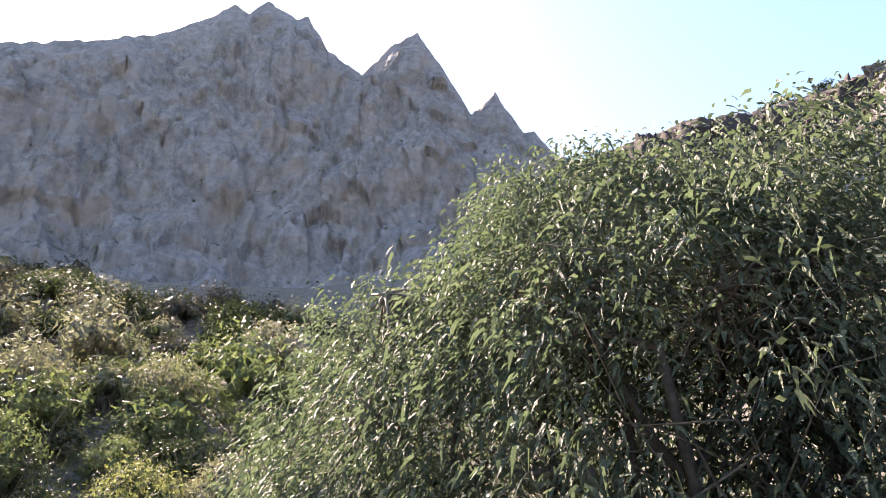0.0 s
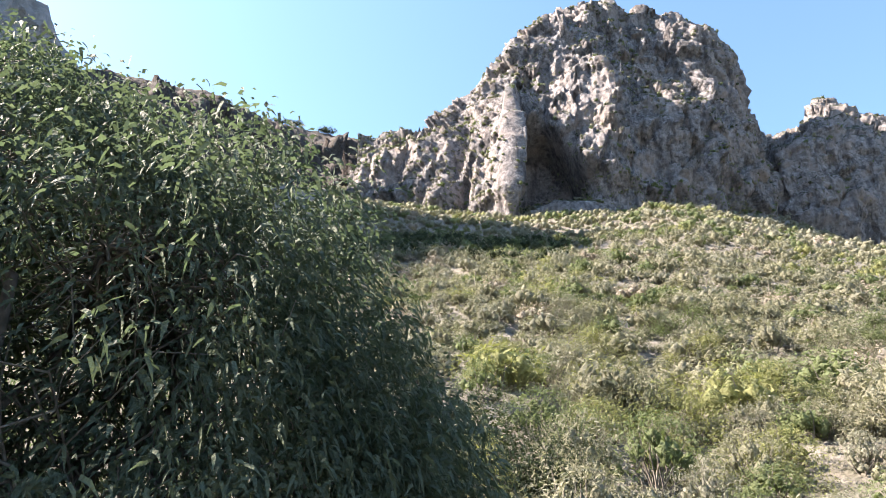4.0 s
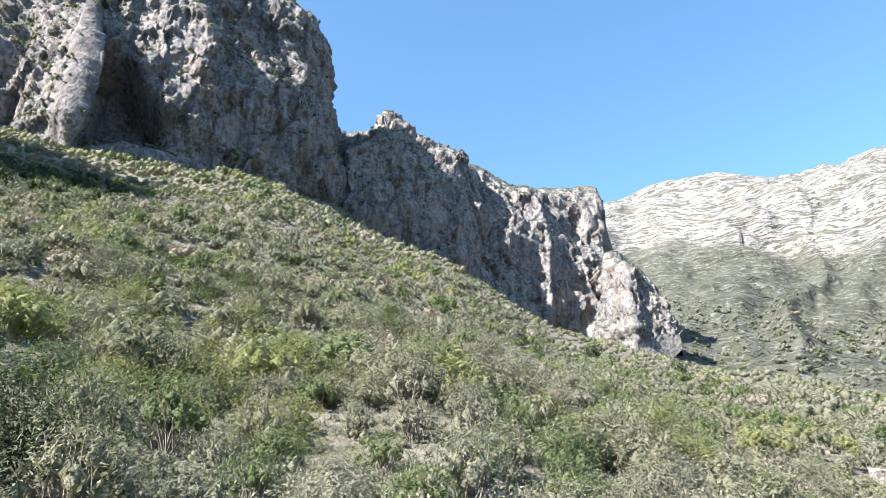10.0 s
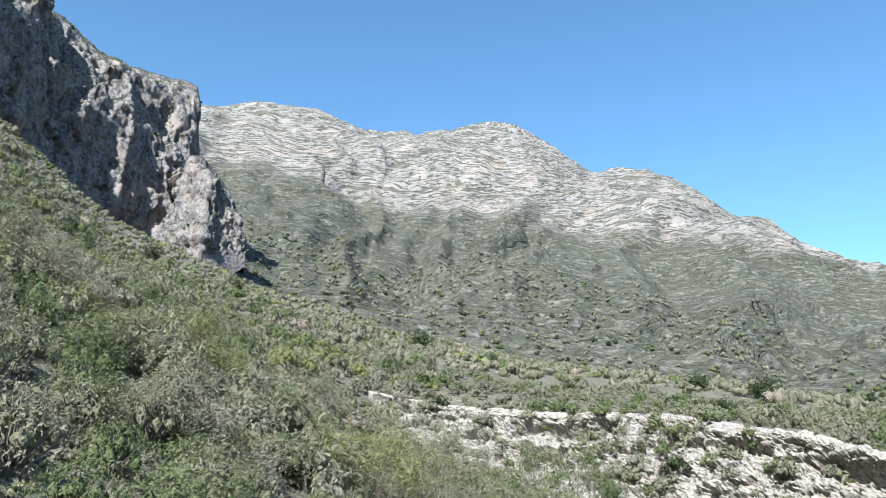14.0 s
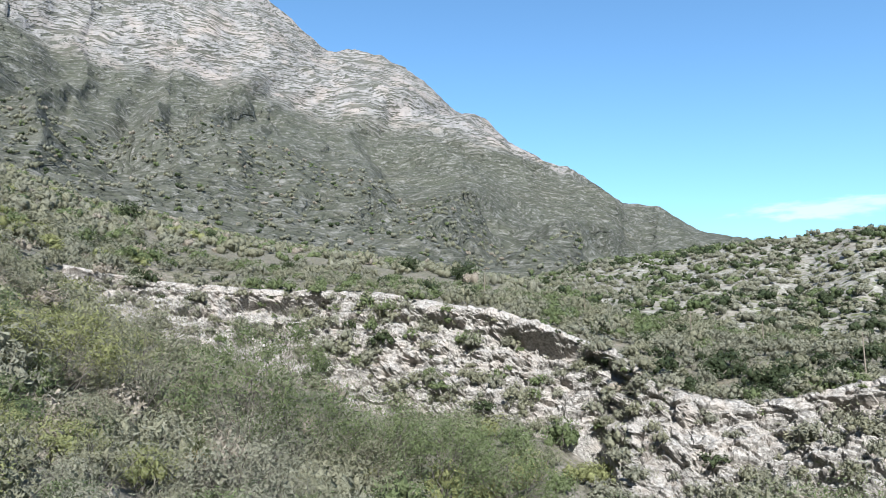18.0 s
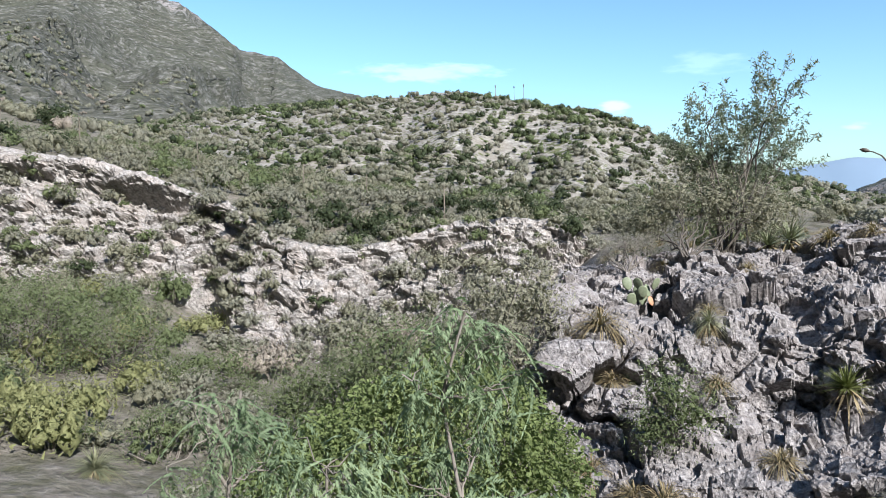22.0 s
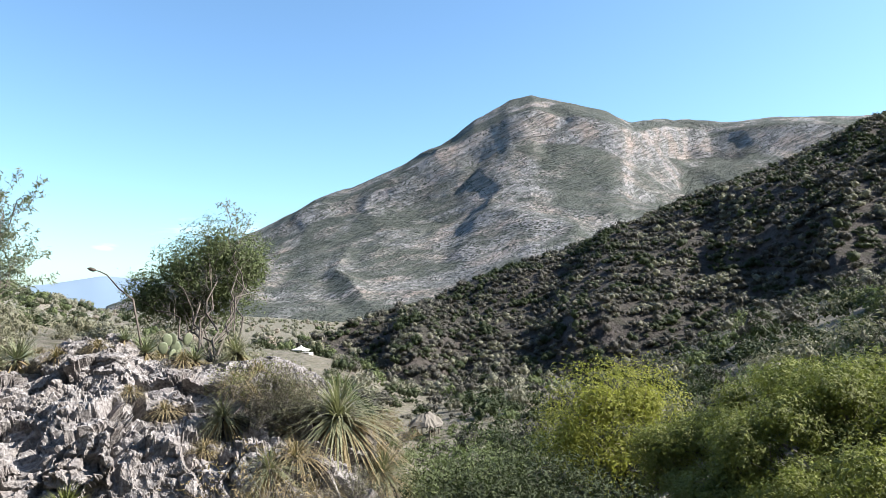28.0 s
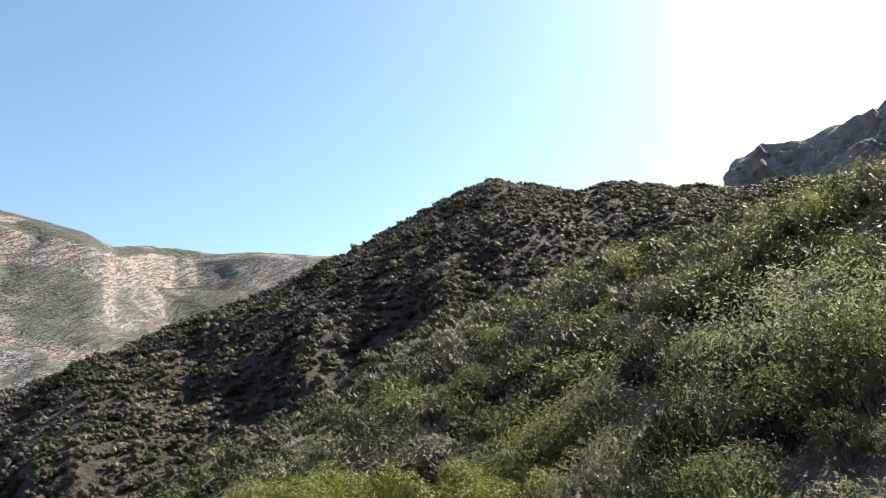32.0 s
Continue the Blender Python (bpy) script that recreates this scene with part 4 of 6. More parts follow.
def shrub_arrays(rng, leaves, leaf, lobes=7, stems=8, sides=3, airy=0.0, tumble=0.5, wide=0.75, core=(5, 3), fill=0.7, inner=0):
    """One rounded shrub about 1 wide and 0.7 high: leaf corners and faces, stem corners and faces."""
    a = rng.random() * 6.28 + 2.4 * np.arange(lobes)
    out = 0.30 * np.sqrt((np.arange(lobes) + 0.3) / lobes) * rng.uniform(0.75, 1.25, lobes)
    r = rng.uniform(0.15, 0.25, lobes) * (1.25 if lobes < 5 else 1.0)
    c = np.stack([out * np.cos(a), out * np.sin(a), 0.10 + 0.36 * (1 - (out / 0.42) ** 2) * rng.uniform(0.6, 1.1, lobes)], 1)
    n = leaves * 3
    k = rng.integers(0, lobes, n)
    d = unit(rng.normal(size=(n, 3)))
    d[:, 2] = np.where(d[:, 2] < -0.45, -d[:, 2], d[:, 2])
    pos = c[k] + d * (r[k] * (0.74 + 0.38 * rng.random(n) + airy * np.abs(rng.normal(size=n))))[:, None]
    ok = ~inside_others(pos, k, c, r) & (pos[:, 2] > 0.0)
    pos, d = pos[ok][:leaves], d[ok][:leaves]
    m = len(pos)
    face = unit(d + (0, 0, 0.15) + tumble * rng.normal(size=(m, 3)))
    along = unit(np.cross(face, rng.normal(size=(m, 3))))
    side = np.cross(face, along)
    size = leaf * (0.55 + 0.9 * rng.random(m))
    lv, lq = blades(pos - along * size[:, None] * 0.4, along, side, size, size * wide)
    if inner:
        k = rng.integers(0, lobes, inner)
        dd = unit(rng.normal(size=(inner, 3)) + (0, 0, 0.3))
        fc = unit(dd + 0.6 * rng.normal(size=(inner, 3)))
        al = unit(np.cross(fc, rng.normal(size=(inner, 3))))
        sz = 1.5 * leaf * rng.uniform(0.7, 1.3, inner)
        iv, iq = blades(c[k] + dd * (r[k] * rng.uniform(0.45, 0.85, inner))[:, None] - al * sz[:, None] * 0.4, al, np.cross(fc, al), sz, sz * 0.8)
        lv, lq = np.concatenate([lv, iv]), np.concatenate([lq, iq + len(lv)])
    count = len(lq)
    if core:
        cv, cq = core_arrays(rng, c, np.repeat(r[:, None] * fill, 3, 1), *core)
        lv, lq = np.concatenate([lv, cv]), np.concatenate([lq, cq + len(lv)])
    pile = Pile()
    for i in range(stems):
        e = c[i % lobes] + rng.normal(size=3) * 0.06
        b = np.array([0.05 * rng.normal(), 0.05 * rng.normal(), -0.06])
        v, q = tube([b, (b + e) / 2 + rng.normal(size=3) * 0.04, e + (e - b) * rng.uniform(0, 0.35)], [0.014, 0.010, 0.003], sides)
        pile.add(v, q)
    if stems:
        sv, sq = np.concatenate(pile.v), np.concatenate(pile.q)
    else:
        sv, sq = np.zeros((0, 3)), np.zeros((0, 4), int)
    return lv, lq, sv, sq, np.arange(len(lq)) >= count


def shrub_kinds(leaves, leaf, stems, count, seed, **kw):
    rng = np.random.default_rng(seed)
    return [shrub_arrays(rng, leaves, leaf, stems=stems, **kw) for _ in range(count)]


def scatter_stuff(name, label, places, sizes, kinds, tones, seed, sink=0.08, squash=(0.65, 1.15), patch=9.0):
    """One sheet of many shrubs too far off to tell apart by hand."""
    rng = np.random.default_rng(seed)
    pile = Pile()
    lean = np.clip(0.5 + 0.85 * fbm(np.asarray(places) / patch, 3, seed), 0, 0.9999)
    edges = np.cumsum([w for _, w in tones])[:-1]
    for k, (p, s) in enumerate(zip(places, sizes)):
        lv, lq, sv, sq, lump = kinds[rng.integers(len(kinds))]
        a = rng.random() * 6.283
        turn = np.array([[math.cos(a), -math.sin(a), 0], [math.sin(a), math.cos(a), 0], [0, 0, 1]])
        sc = s * np.array([1, 1, rng.uniform(*squash)])
        tone = int(np.searchsorted(edges, np.clip(lean[k] + 0.22 * rng.normal(), 0, 0.9999), side="right"))
        pile.add((lv * sc) @ turn.T + p - (0, 0, sink * s), lq, tones[tone][0], lump)
        if len(sv):
            pile.add((sv * sc) @ turn.T + p - (0, 0, sink * s), sq, 6)
    return tagged(new(name, pile.mesh(name, SHRUB_MATS)), label, "shrubs", kind="stuff")


K_MID = shrub_kinds(340, 0.066, 5, 10, 101, lobes=11, airy=0.2, tumble=0.7, wide=0.62, core=(5, 3), fill=0.55, inner=70)
K_FINE = shrub_kinds(110, 0.095, 0, 10, 105, lobes=8, airy=0.15, tumble=0.6, core=(4, 3), fill=0.6, inner=30)
K_FAR = shrub_kinds(48, 0.125, 0, 10, 102, lobes=5, airy=0.12, tumble=0.55, core=(4, 3), fill=0.7, inner=12)
K_SPOT = shrub_kinds(14, 0.20, 0, 12, 106, lobes=2, airy=0.12, tumble=0.6, core=(5, 4), fill=0.8)
K_DOT = shrub_kinds(20, 0.17, 0, 12, 103, lobes=3, airy=0.1, tumble=0.5, core=(5, 4), fill=0.78)


def land_spots(rng, count, az0, az1, d0, d1, gap=0.0, clump=0.0, cut=-0.1):
    """Random places on the ground sheet in a sector, even per area, thinned so that none stand too close."""
    d = np.sqrt(rng.uniform(d0 ** 2, d1 ** 2, count * 4))
    a = np.radians(rng.uniform(az0, az1, count * 4))
    p = np.stack([d * np.sin(a), d * np.cos(a)], 1)
    if clump:
        p = p[fbm(np.c_[p / clump, 0 * p[:, 0]], 3, 71) > cut]
    keep, boxes = [], {}
    for q in p:
        if gap:
            c = (int(q[0] // gap), int(q[1] // gap))
            if any((q[0] - o[0]) ** 2 + (q[1] - o[1]) ** 2 < gap * gap for i in (-1, 0, 1) for j in (-1, 0, 1) for o in boxes.get((c[0] + i, c[1] + j), ())):
                continue
            boxes.setdefault(c, []).append(q)
        keep.append(q)
        if len(keep) >= count:
            break
    k = np.array(keep)
    return np.c_[k, land_height(k[:, 0], k[:, 1])]


rng = np.random.default_rng(7)
SLOPE_TONES = [(4, 0.05), (2, 0.35), (1, 0.34), (0, 0.22), (3, 0.04)]
GREY_TONES = [(0, 0.10), (1, 0.25), (2, 0.45), (5, 0.10), (4, 0.10)]
# Mostly dark leaves: shade of the hollow and backlit bank put into the colour.
SHADE_TONES = [(0, 0.22), (7, 0.22), (2, 0.12), (5, 0.44)]

# the sunny slope below the cliffs
p = land_spots(rng, 760, 36, 118, 26, 60, 1.5)
scatter_stuff("shrubs_slope", "mixed green and grey scrub on the sunny slope", p, 1.5 + 2.9 * rng.random(len(p)) ** 1.8, K_MID, SLOPE_TONES, 11, squash=(0.65, 1.1))
p = land_spots(rng, 1350, 34, 120, 58, 92, 1.5)
scatter_stuff("shrubs_slope_middle", "dense olive and grey scrub on the slope", p, 1.6 + 2.4 * rng.random(len(p)) ** 1.7, K_FINE, SLOPE_TONES, 23, squash=(0.65, 1.1))
p = land_spots(rng, 2100, 34, 120, 90, 150, 1.9)
scatter_stuff("shrubs_slope_upper", "dense olive scrub below the cliffs", p, 1.9 + 2.6 * rng.random(len(p)) ** 1.7, K_FAR, SLOPE_TONES, 12, squash=(0.6, 1.05))
p = np.concatenate([land_spots(rng, 1500, 44, 118, 19, 58, 0.9), land_spots(rng, 520, 48, 120, 8, 19, 0.5)])
scatter_stuff("low_scrub_slope", "low dry herbs and sprigs between the shrubs", p, rng.uniform(0.5, 1.15, len(p)), K_FAR, [(4, 0.3), (2, 0.4), (1, 0.3)], 31, squash=(0.6, 1.2))
p = np.concatenate([land_spots(rng, 2300, 36, 84, 145, 262, 2.2), land_spots(rng, 2400, 84, 130, 145, 430, 2.8)])
scatter_stuff("shrubs_cliff_foot", "dense scrub at the foot of the cliffs", p, 2.2 + 2.8 * rng.random(len(p)) ** 1.6, K_DOT, SLOPE_TONES, 13, squash=(0.6, 1.05))
p = np.concatenate([dome.spots(rng, 2600, 0.05, 1, 0.22, 14), dome.spots(rng, 700, 0.0, 0.08), dome.spots(rng, 800, 0.0, 1.0, 0.0, 0.0, (0.0, 0.27)), saddle.spots(rng, 500, 0.0, 0.5), wall.spots(rng, 700, 0.1, 1, 0.25, 12), butte.spots(rng, 80, 0.1, 1, 0.3), saddle.spots(rng, 800), horns.spots(rng, 400, 0.0, 0.5, 0.3)])
scatter_stuff("shrubs_cliffs", "bushes clinging to the cliff ledges", p, 0.9 + 1.9 * rng.random(len(p)) ** 1.5, K_DOT, [(0, 0.4), (1, 0.25), (2, 0.25), (5, 0.1)], 14)
p = banded.spots(rng, 1700, 0.0, 0.3)
scatter_stuff("shrubs_far_slope", "grey-green scrub on the far mountain's apron", p, rng.uniform(3.0, 6.0, len(p)), K_DOT, GREY_TONES, 24)
# Dark trees added to stand in for the cast shadow band on this slope.
p = land_spots(rng, 260, 38, 58, 88, 138, 2.3)
scatter_stuff("trees_grove", "dark trees deepening the shadow band below the dome", p, rng.uniform(2.6, 4.6, len(p)), K_FAR, [(5, 0.8), (0, 0.2)], 29, squash=(0.8, 1.2))
# plateau, hill and dark hillside
p = np.concatenate([land_spots(rng, 1150, 114, 200, 44, 100, 1.8), land_spots(rng, 330, 150, 190, 44, 74, 1.2)])
p = p[np.hypot(p[:, 0], p[:, 1]) > np.interp(np.degrees(np.arctan2(p[:, 0], p[:, 1])) % 360, [115, 130, 151, 159, 187], [65, 59, 50, 44, 43])]
scatter_stuff("shrubs_plateau", "low green scrub on the bench above the gully", p, 1.3 + 1.7 * rng.random(len(p)) ** 1.5, K_FINE, [(0, 0.34), (1, 0.3), (2, 0.31), (5, 0.05)], 15)
p = land_spots(rng, 1500, 110, 175, 105, 330, 3.2, 30, -0.3)
scatter_stuff("shrubs_valley", "green scrub across the valley bench", p, rng.uniform(2.4, 4.8, len(p)), K_DOT, SLOPE_TONES, 16)
p = np.concatenate([hill.spots(rng, 3700), hill.spots(rng, 700, 0.0, 0.28)])
scatter_stuff("shrubs_hill", "dark shrubs dotted over the stony hill", p, 0.8 + 1.9 * rng.random(len(p)) ** 1.8, K_DOT, [(0, 0.3), (5, 0.2), (2, 0.35), (1, 0.15)], 17, squash=(0.6, 1.0))


def clear(p):
    """Leave the shelter and the pavilion, and the lawn before them, free of scrub."""
    az, d = np.degrees(np.arctan2(p[:, 0], p[:, 1])) % 360, np.hypot(p[:, 0], p[:, 1])
    hut = (np.abs(az - 229.1) < 3.6) & (d > 20) & (d < 76)
    tent = (np.abs(az - 218.9) < 2.6) & (d > 50) & (d < 123)
    return p[~(hut | tent)]


# Darkest leaf tones carry the hill's backlit shade in their colour.
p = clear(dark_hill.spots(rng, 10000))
scatter_stuff("shrubs_dark_hill", "scrub coloured dark for the backlit hillside", p, 1.9 + 2.3 * rng.random(len(p)) ** 1.5, K_SPOT, [(5, 0.36), (7, 0.48), (2, 0.16)], 18, squash=(0.55, 0.9))
p = clear(land_spots(rng, 320, 196, 224, 34, 130, 2.2))
scatter_stuff("shrubs_shelf", "low grey scrub on the shelf behind the outcrop", p, rng.uniform(1.2, 2.6, len(p)), K_FINE, GREY_TONES, 25)
p = land_spots(rng, 700, 192, 226, 120, 700, 5.0)
scatter_stuff("shrubs_valley_far", "far grey scrub down the valley", p, rng.uniform(3, 6, len(p)), K_DOT, GREY_TONES, 26)
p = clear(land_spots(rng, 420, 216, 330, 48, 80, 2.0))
scatter_stuff("shrubs_valley_near", "thick green scrub in the hollow", p, rng.uniform(2.2, 4.4, len(p)), K_FINE, SHADE_TONES, 27, squash=(0.65, 1.05))
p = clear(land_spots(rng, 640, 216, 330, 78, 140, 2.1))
scatter_stuff("shrubs_valley_floor", "thick trees and scrub on the valley floor", p, rng.uniform(2.5, 5.0, len(p)), K_FAR, SHADE_TONES, 19, squash=(0.65, 1.05))
p = clear(np.concatenate([land_spots(rng, 330, 276, 352, 20, 50, 1.9), land_spots(rng, 150, 230, 276, 26, 50, 1.8)]))
scatter_stuff("shrubs_near_slope", "green and olive trees on the rising bank", p, rng.uniform(2.2, 4.4, len(p)), K_MID, SHADE_TONES, 20, squash=(0.75, 1.2))
p = land_spots(rng, 120, 225.3, 232.9, 20, 68, 1.2)
scatter_stuff("shrubs_lawn", "low green bushes before the thatched shelter", p, rng.uniform(0.7, 1.25, len(p)), K_FINE, SHADE_TONES, 28)
p = np.concatenate([bank.spots(rng, 420, 0.05, 0.95), bank.spots(rng, 60, 0.96, 1.0)])
scatter_stuff("shrubs_bank", "grey shrubs growing from the rock bank", p, 0.5 + 1.9 * rng.random(len(p)) ** 1.6, K_FINE, GREY_TONES, 21)
p = np.concatenate([land_spots(rng, 350, 100, 180, 22, 44, 1.45), land_spots(rng, 110, 108, 135, 38, 56, 1.5)])
scatter_stuff("shrubs_gully", "green bushes filling the gully", p, rng.uniform(1.8, 3.4, len(p)), K_MID, SLOPE_TONES, 22)


# near shrubs, each a thing of its own
def shrub_thing(name, label, arrays, leaf_mat, group):
    top = tagged(new(name), label, "shrub", group)
    lv, lq, sv, sq, lump = arrays
    part("foliage", quad_mesh(name + "_foliage", lv, lq, [leaf_mat], None, lump), top)
    part("brushwood", quad_mesh(name + "_wood", sv, sq, [M_TWIG], shade=True), top, "bare grey stems")
    return top


K_NEAR = shrub_kinds(1700, 0.036, 22, 6, 104, lobes=13, sides=3, airy=0.22, tumble=0.75, wide=0.58, core=(5, 3), fill=0.4, inner=150)
NEAR = [("shrub", "leafy green shrub on the slope", L_GREEN), ("shrub", "olive green thorn shrub on the slope", L_OLIVE), ("shrub", "grey dry shrub with thin leaves", L_GREY),
        ("shrub", "yellow-green feathery shrub on stony soil", L_YELLOW), ("shrub", "brown leafless brush among stones", L_DRY), ("shrub", "dark glossy evergreen shrub", L_DARK)]
near_kinds = [shrub_thing(nm, lb, K_NEAR[i], mt, "shrubs near the lookout") for i, (nm, lb, mt) in enumerate(NEAR)]
for ob in near_kinds:
    ob.location = (*at_bearing(95 + 3 * near_kinds.index(ob), 21 + near_kinds.index(ob)).xy, 0)
    ob.location.z = land_height(ob.location.x, ob.location.y)[0] - 0.1
    ob.scale = (2.4, 2.4, 2.2)


def plant_near(kind, az, d, size, tall=1.0, sink=0.06):
    if abs(az - 147.3) < 4 and 9 < d < 21:  # open stony ground before a sotol
        return None
    p = at_bearing(az, d)
    z = land_height(p.x, p.y)[0] - sink * size
    ob = copy_thing(near_kinds[kind], pose(p.x, p.y, z, 0, 0, (az * 37 + d * 91) % 360))
    ob.scale = (size, size, size * tall)
    return ob


def near_belt(count, az0, az1, d0, d1, gap, lo, hi, weights, tall=(0.8, 1.2)):
    for q in land_spots(rng, count, az0, az1, d0, d1, gap):
        k = int(rng.choice(6, p=weights))
        plant_near(k, math.degrees(math.atan2(q[0], q[1])) % 360, math.hypot(q[0], q[1]), rng.uniform(lo, hi), rng.uniform(*tall))


near_belt(86, 58, 118, 14, 27, 1.7, 1.8, 3.2, (0.28, 0.32, 0.24, 0.13, 0.03, 0))
near_belt(9, 50, 59, 21, 32, 2.2, 1.8, 2.8, (0.3, 0.35, 0.2, 0.15, 0, 0))
near_belt(14, 190, 221, 18, 34, 2.0, 0.8, 1.8, (0.2, 0.3, 0.3, 0.1, 0.1, 0))
near_belt(78, 105, 178, 9, 24, 1.5, 1.4, 2.8, (0.34, 0.32, 0.22, 0.1, 0.02, 0))
near_belt(26, 286, 308, 8, 17, 1.3, 1.5, 2.4, (0.4, 0.2, 0.08, 0.12, 0, 0.2), (0.8, 1.2))
near_belt(34, 326, 358, 7, 24, 1.5, 1.6, 2.8, (0.4, 0.15, 0, 0.05, 0, 0.4), (0.8, 1.2))
near_belt(18, 227, 243, 8, 21, 1.3, 1.0, 1.9, (0.45, 0.2, 0.1, 0.05, 0, 0.2), (0.7, 1.0))
near_belt(40, 281, 345, 8, 24, 1.6, 1.6, 3.0, (0.4, 0.2, 0.08, 0.12, 0, 0.2), (0.9, 1.4))


# the big drooping tree
def spray(rng, length, pairs, wide=0.55, reach=1.2, droop=0.85):
    """A hanging feathery leaf: leaflets along a drooping midrib that starts along +x."""
    s = np.linspace(0.12, 1, pairs)
    mid = np.stack([length * (0.62 * s - 0.12 * s ** 2), 0 * s, -length * droop * s ** 1.7], 1)
    base = np.repeat(mid, 2, 0)
    sgn = np.tile([1.0, -1.0], pairs)
    along = unit(np.stack([0.45 + 0 * sgn, 0.55 * sgn, -1.1 * droop + 0.3 * rng.random(2 * pairs)], 1))
    side = unit(np.cross(along, np.stack([0.2 * rng.normal(size=2 * pairs), 0 * sgn, 1 + 0 * sgn], 1)))
    ln = length * 0.34 * (0.7 + 0.5 * rng.random(2 * pairs)) * (1 - 0.35 * np.repeat(s, 2))
    return blades(base, along, side, ln * reach, ln * wide)


def place_many(v, q, pos, ahead, size):
    """Copies of one piece, each turned to its own heading and scaled."""
    a = unit(ahead)
    flat = unit(np.stack([a[:, 0], a[:, 1], 0 * a[:, 0]], 1))
    sidev = np.stack([-flat[:, 1], flat[:, 0], 0 * flat[:, 0]], 1)
    upv = np.cross(a, sidev)
    out = (v[None, :, 0, None] * a[:, None] + v[None, :, 1, None] * sidev[:, None] + v[None, :, 2, None] * upv[:, None]) * size[:, None, None] + pos[:, None]
    quads = q[None] + (np.arange(len(pos)) * len(v))[:, None, None]
    return out.reshape(-1, 3), quads.reshape(-1, 4)


def limb(rng, a, b, r0, r1, n=6, wob=0.06):
    t = np.linspace(0, 1, n)[:, None]
    p = a * (1 - t) + b * t
    ln = np.linalg.norm(b - a)
    p[1:-1] += rng.normal(size=(n - 2, 3)) * wob * ln
    return p, np.linspace(r0, r1, n)


def drooping_tree(name, label, base, lobes, sprays, leaf, seed, twigs=260, trunks=3, r0=0.16, leaf_mat=None, droop=0.85, pairs=4, holes=-0.30, fronds=False, frond_wide=0.44, frond_bend=0.75):
    """A tree of many stems whose crown is a set of rounded lobes, hung with feathery sprays."""
    rng = np.random.default_rng(seed)
    top = tagged(new(name), label, "tree")
    base = np.asarray(base, float)
    c = np.array([l[:3] for l in lobes], float)
    r = np.array([l[3:6] for l in lobes], float)
    w = np.array([l[6] for l in lobes], float)
    wood, thin = Pile(), Pile()
    heart = c.mean(0) * 0.45 + base * 0.55
    ends = []
    for k in range(trunks):
        e = heart + rng.normal(size=3) * (0.5, 0.5, 0.25)
        wood.add(*tube(*limb(rng, base + rng.normal(size=3) * (0.12, 0.12, 0), e, r0, r0 * 0.6), 8))
        ends.append(e)
    forks = []
    for i in range(len(c)):
        for _ in range(5):
            e = c[i] + rng.normal(size=3) * r[i] * 0.35
            wood.add(*tube(*limb(rng, ends[rng.integers(trunks)], e, r0 * 0.5, r0 * 0.16, 7, 0.05), 6))
            forks.append((e, i))
    for _ in range(twigs):
        f, i = forks[rng.integers(len(forks))]
        d = unit(rng.normal(size=3) + (0, 0, 0.5))
        e = c[i] + d * r[i] * rng.uniform(0.6, 1.0)
        thin.add(*tube(*limb(rng, f, e, r0 * 0.10, r0 * 0.02, 6, 0.06), 4))
    part("trunk", wood.mesh(name + "_trunk", [M_BARK], True), top, "grey forked trunk")
    part("brushwood", thin.mesh(name + "_twigs", [M_TWIG], True), top, "thin grey twigs")
    pile = Pile()
    k = rng.choice(len(c), sprays * 3, p=w / w.sum())
    d = unit(rng.normal(size=(sprays * 3, 3)) + (0, 0, 0.35))
    rad = 0.62 + 0.40 * rng.random(sprays * 3) ** 0.6
    pos = c[k] + d * r[k] * rad[:, None]
    pos = pos + 0.10 * r[k] * fbm(pos * 1.1, 3, 81)[:, None] * d * 2
    inside = np.zeros(len(pos), bool)
    for i in range(len(c)):
        inside |= (((pos - c[i]) / r[i]) ** 2).sum(1) < 0.5
    gap = fbm(pos * 0.8, 3, 83) + 0.55 * d[:, 2] + 0.1
    keep = np.where(~inside & (gap > holes))[0][:sprays // 12]
    keep = np.repeat(keep, 12)
    pos, d = pos[keep] + rng.normal(size=(len(keep), 3)) * leaf * np.array((1.1, 1.1, 1.4)), d[keep]
    ahead = d * (1, 1, 0.35) + rng.normal(size=d.shape) * 0.45
    if fronds:
        hang = unit(d * (0.8, 0.8, 0.5) + rng.normal(size=d.shape) * 0.55 + (0, 0, -0.15))
        size = leaf * rng.uniform(0.6, 1.4, len(pos))
        pile.add(*blades(pos, hang, unit(np.cross(hang, rng.normal(size=d.shape))), size, size * frond_wide, frond_bend, 2))
    else:
        for ids in np.array_split(np.arange(len(pos)), 3):
            v, q = spray(rng, 1.0, pairs, 2.8 / pairs, 1.15, droop)
            pile.add(*place_many(v, q, pos[ids], ahead[ids], leaf * rng.uniform(0.6, 1.35, len(ids))))
    n = sprays // (14 if fronds else 5)
    k = rng.choice(len(c), n, p=w / w.sum())
    di = unit(rng.normal(size=(n, 3)))
    v, q = spray(rng, 1.0, 3, 1.3, 1.6)
    pile.add(*place_many(v, q, c[k] + di * r[k] * rng.uniform(0.15, 0.72, (n, 1)), di * (1, 1, 0.3), leaf * rng.uniform(2.0, 3.4, n)))
    part("crown", pile.mesh(name + "_crown", [leaf_mat or L_PEPPER]), top, "drooping feathery green leaves")
    return top


def lobe(az, d, el, rx, rz, weight=1.0):
    p = at_bearing(az, d, rise(el, d))
    return (p.x, p.y, p.z, rx, rx, rz, weight)


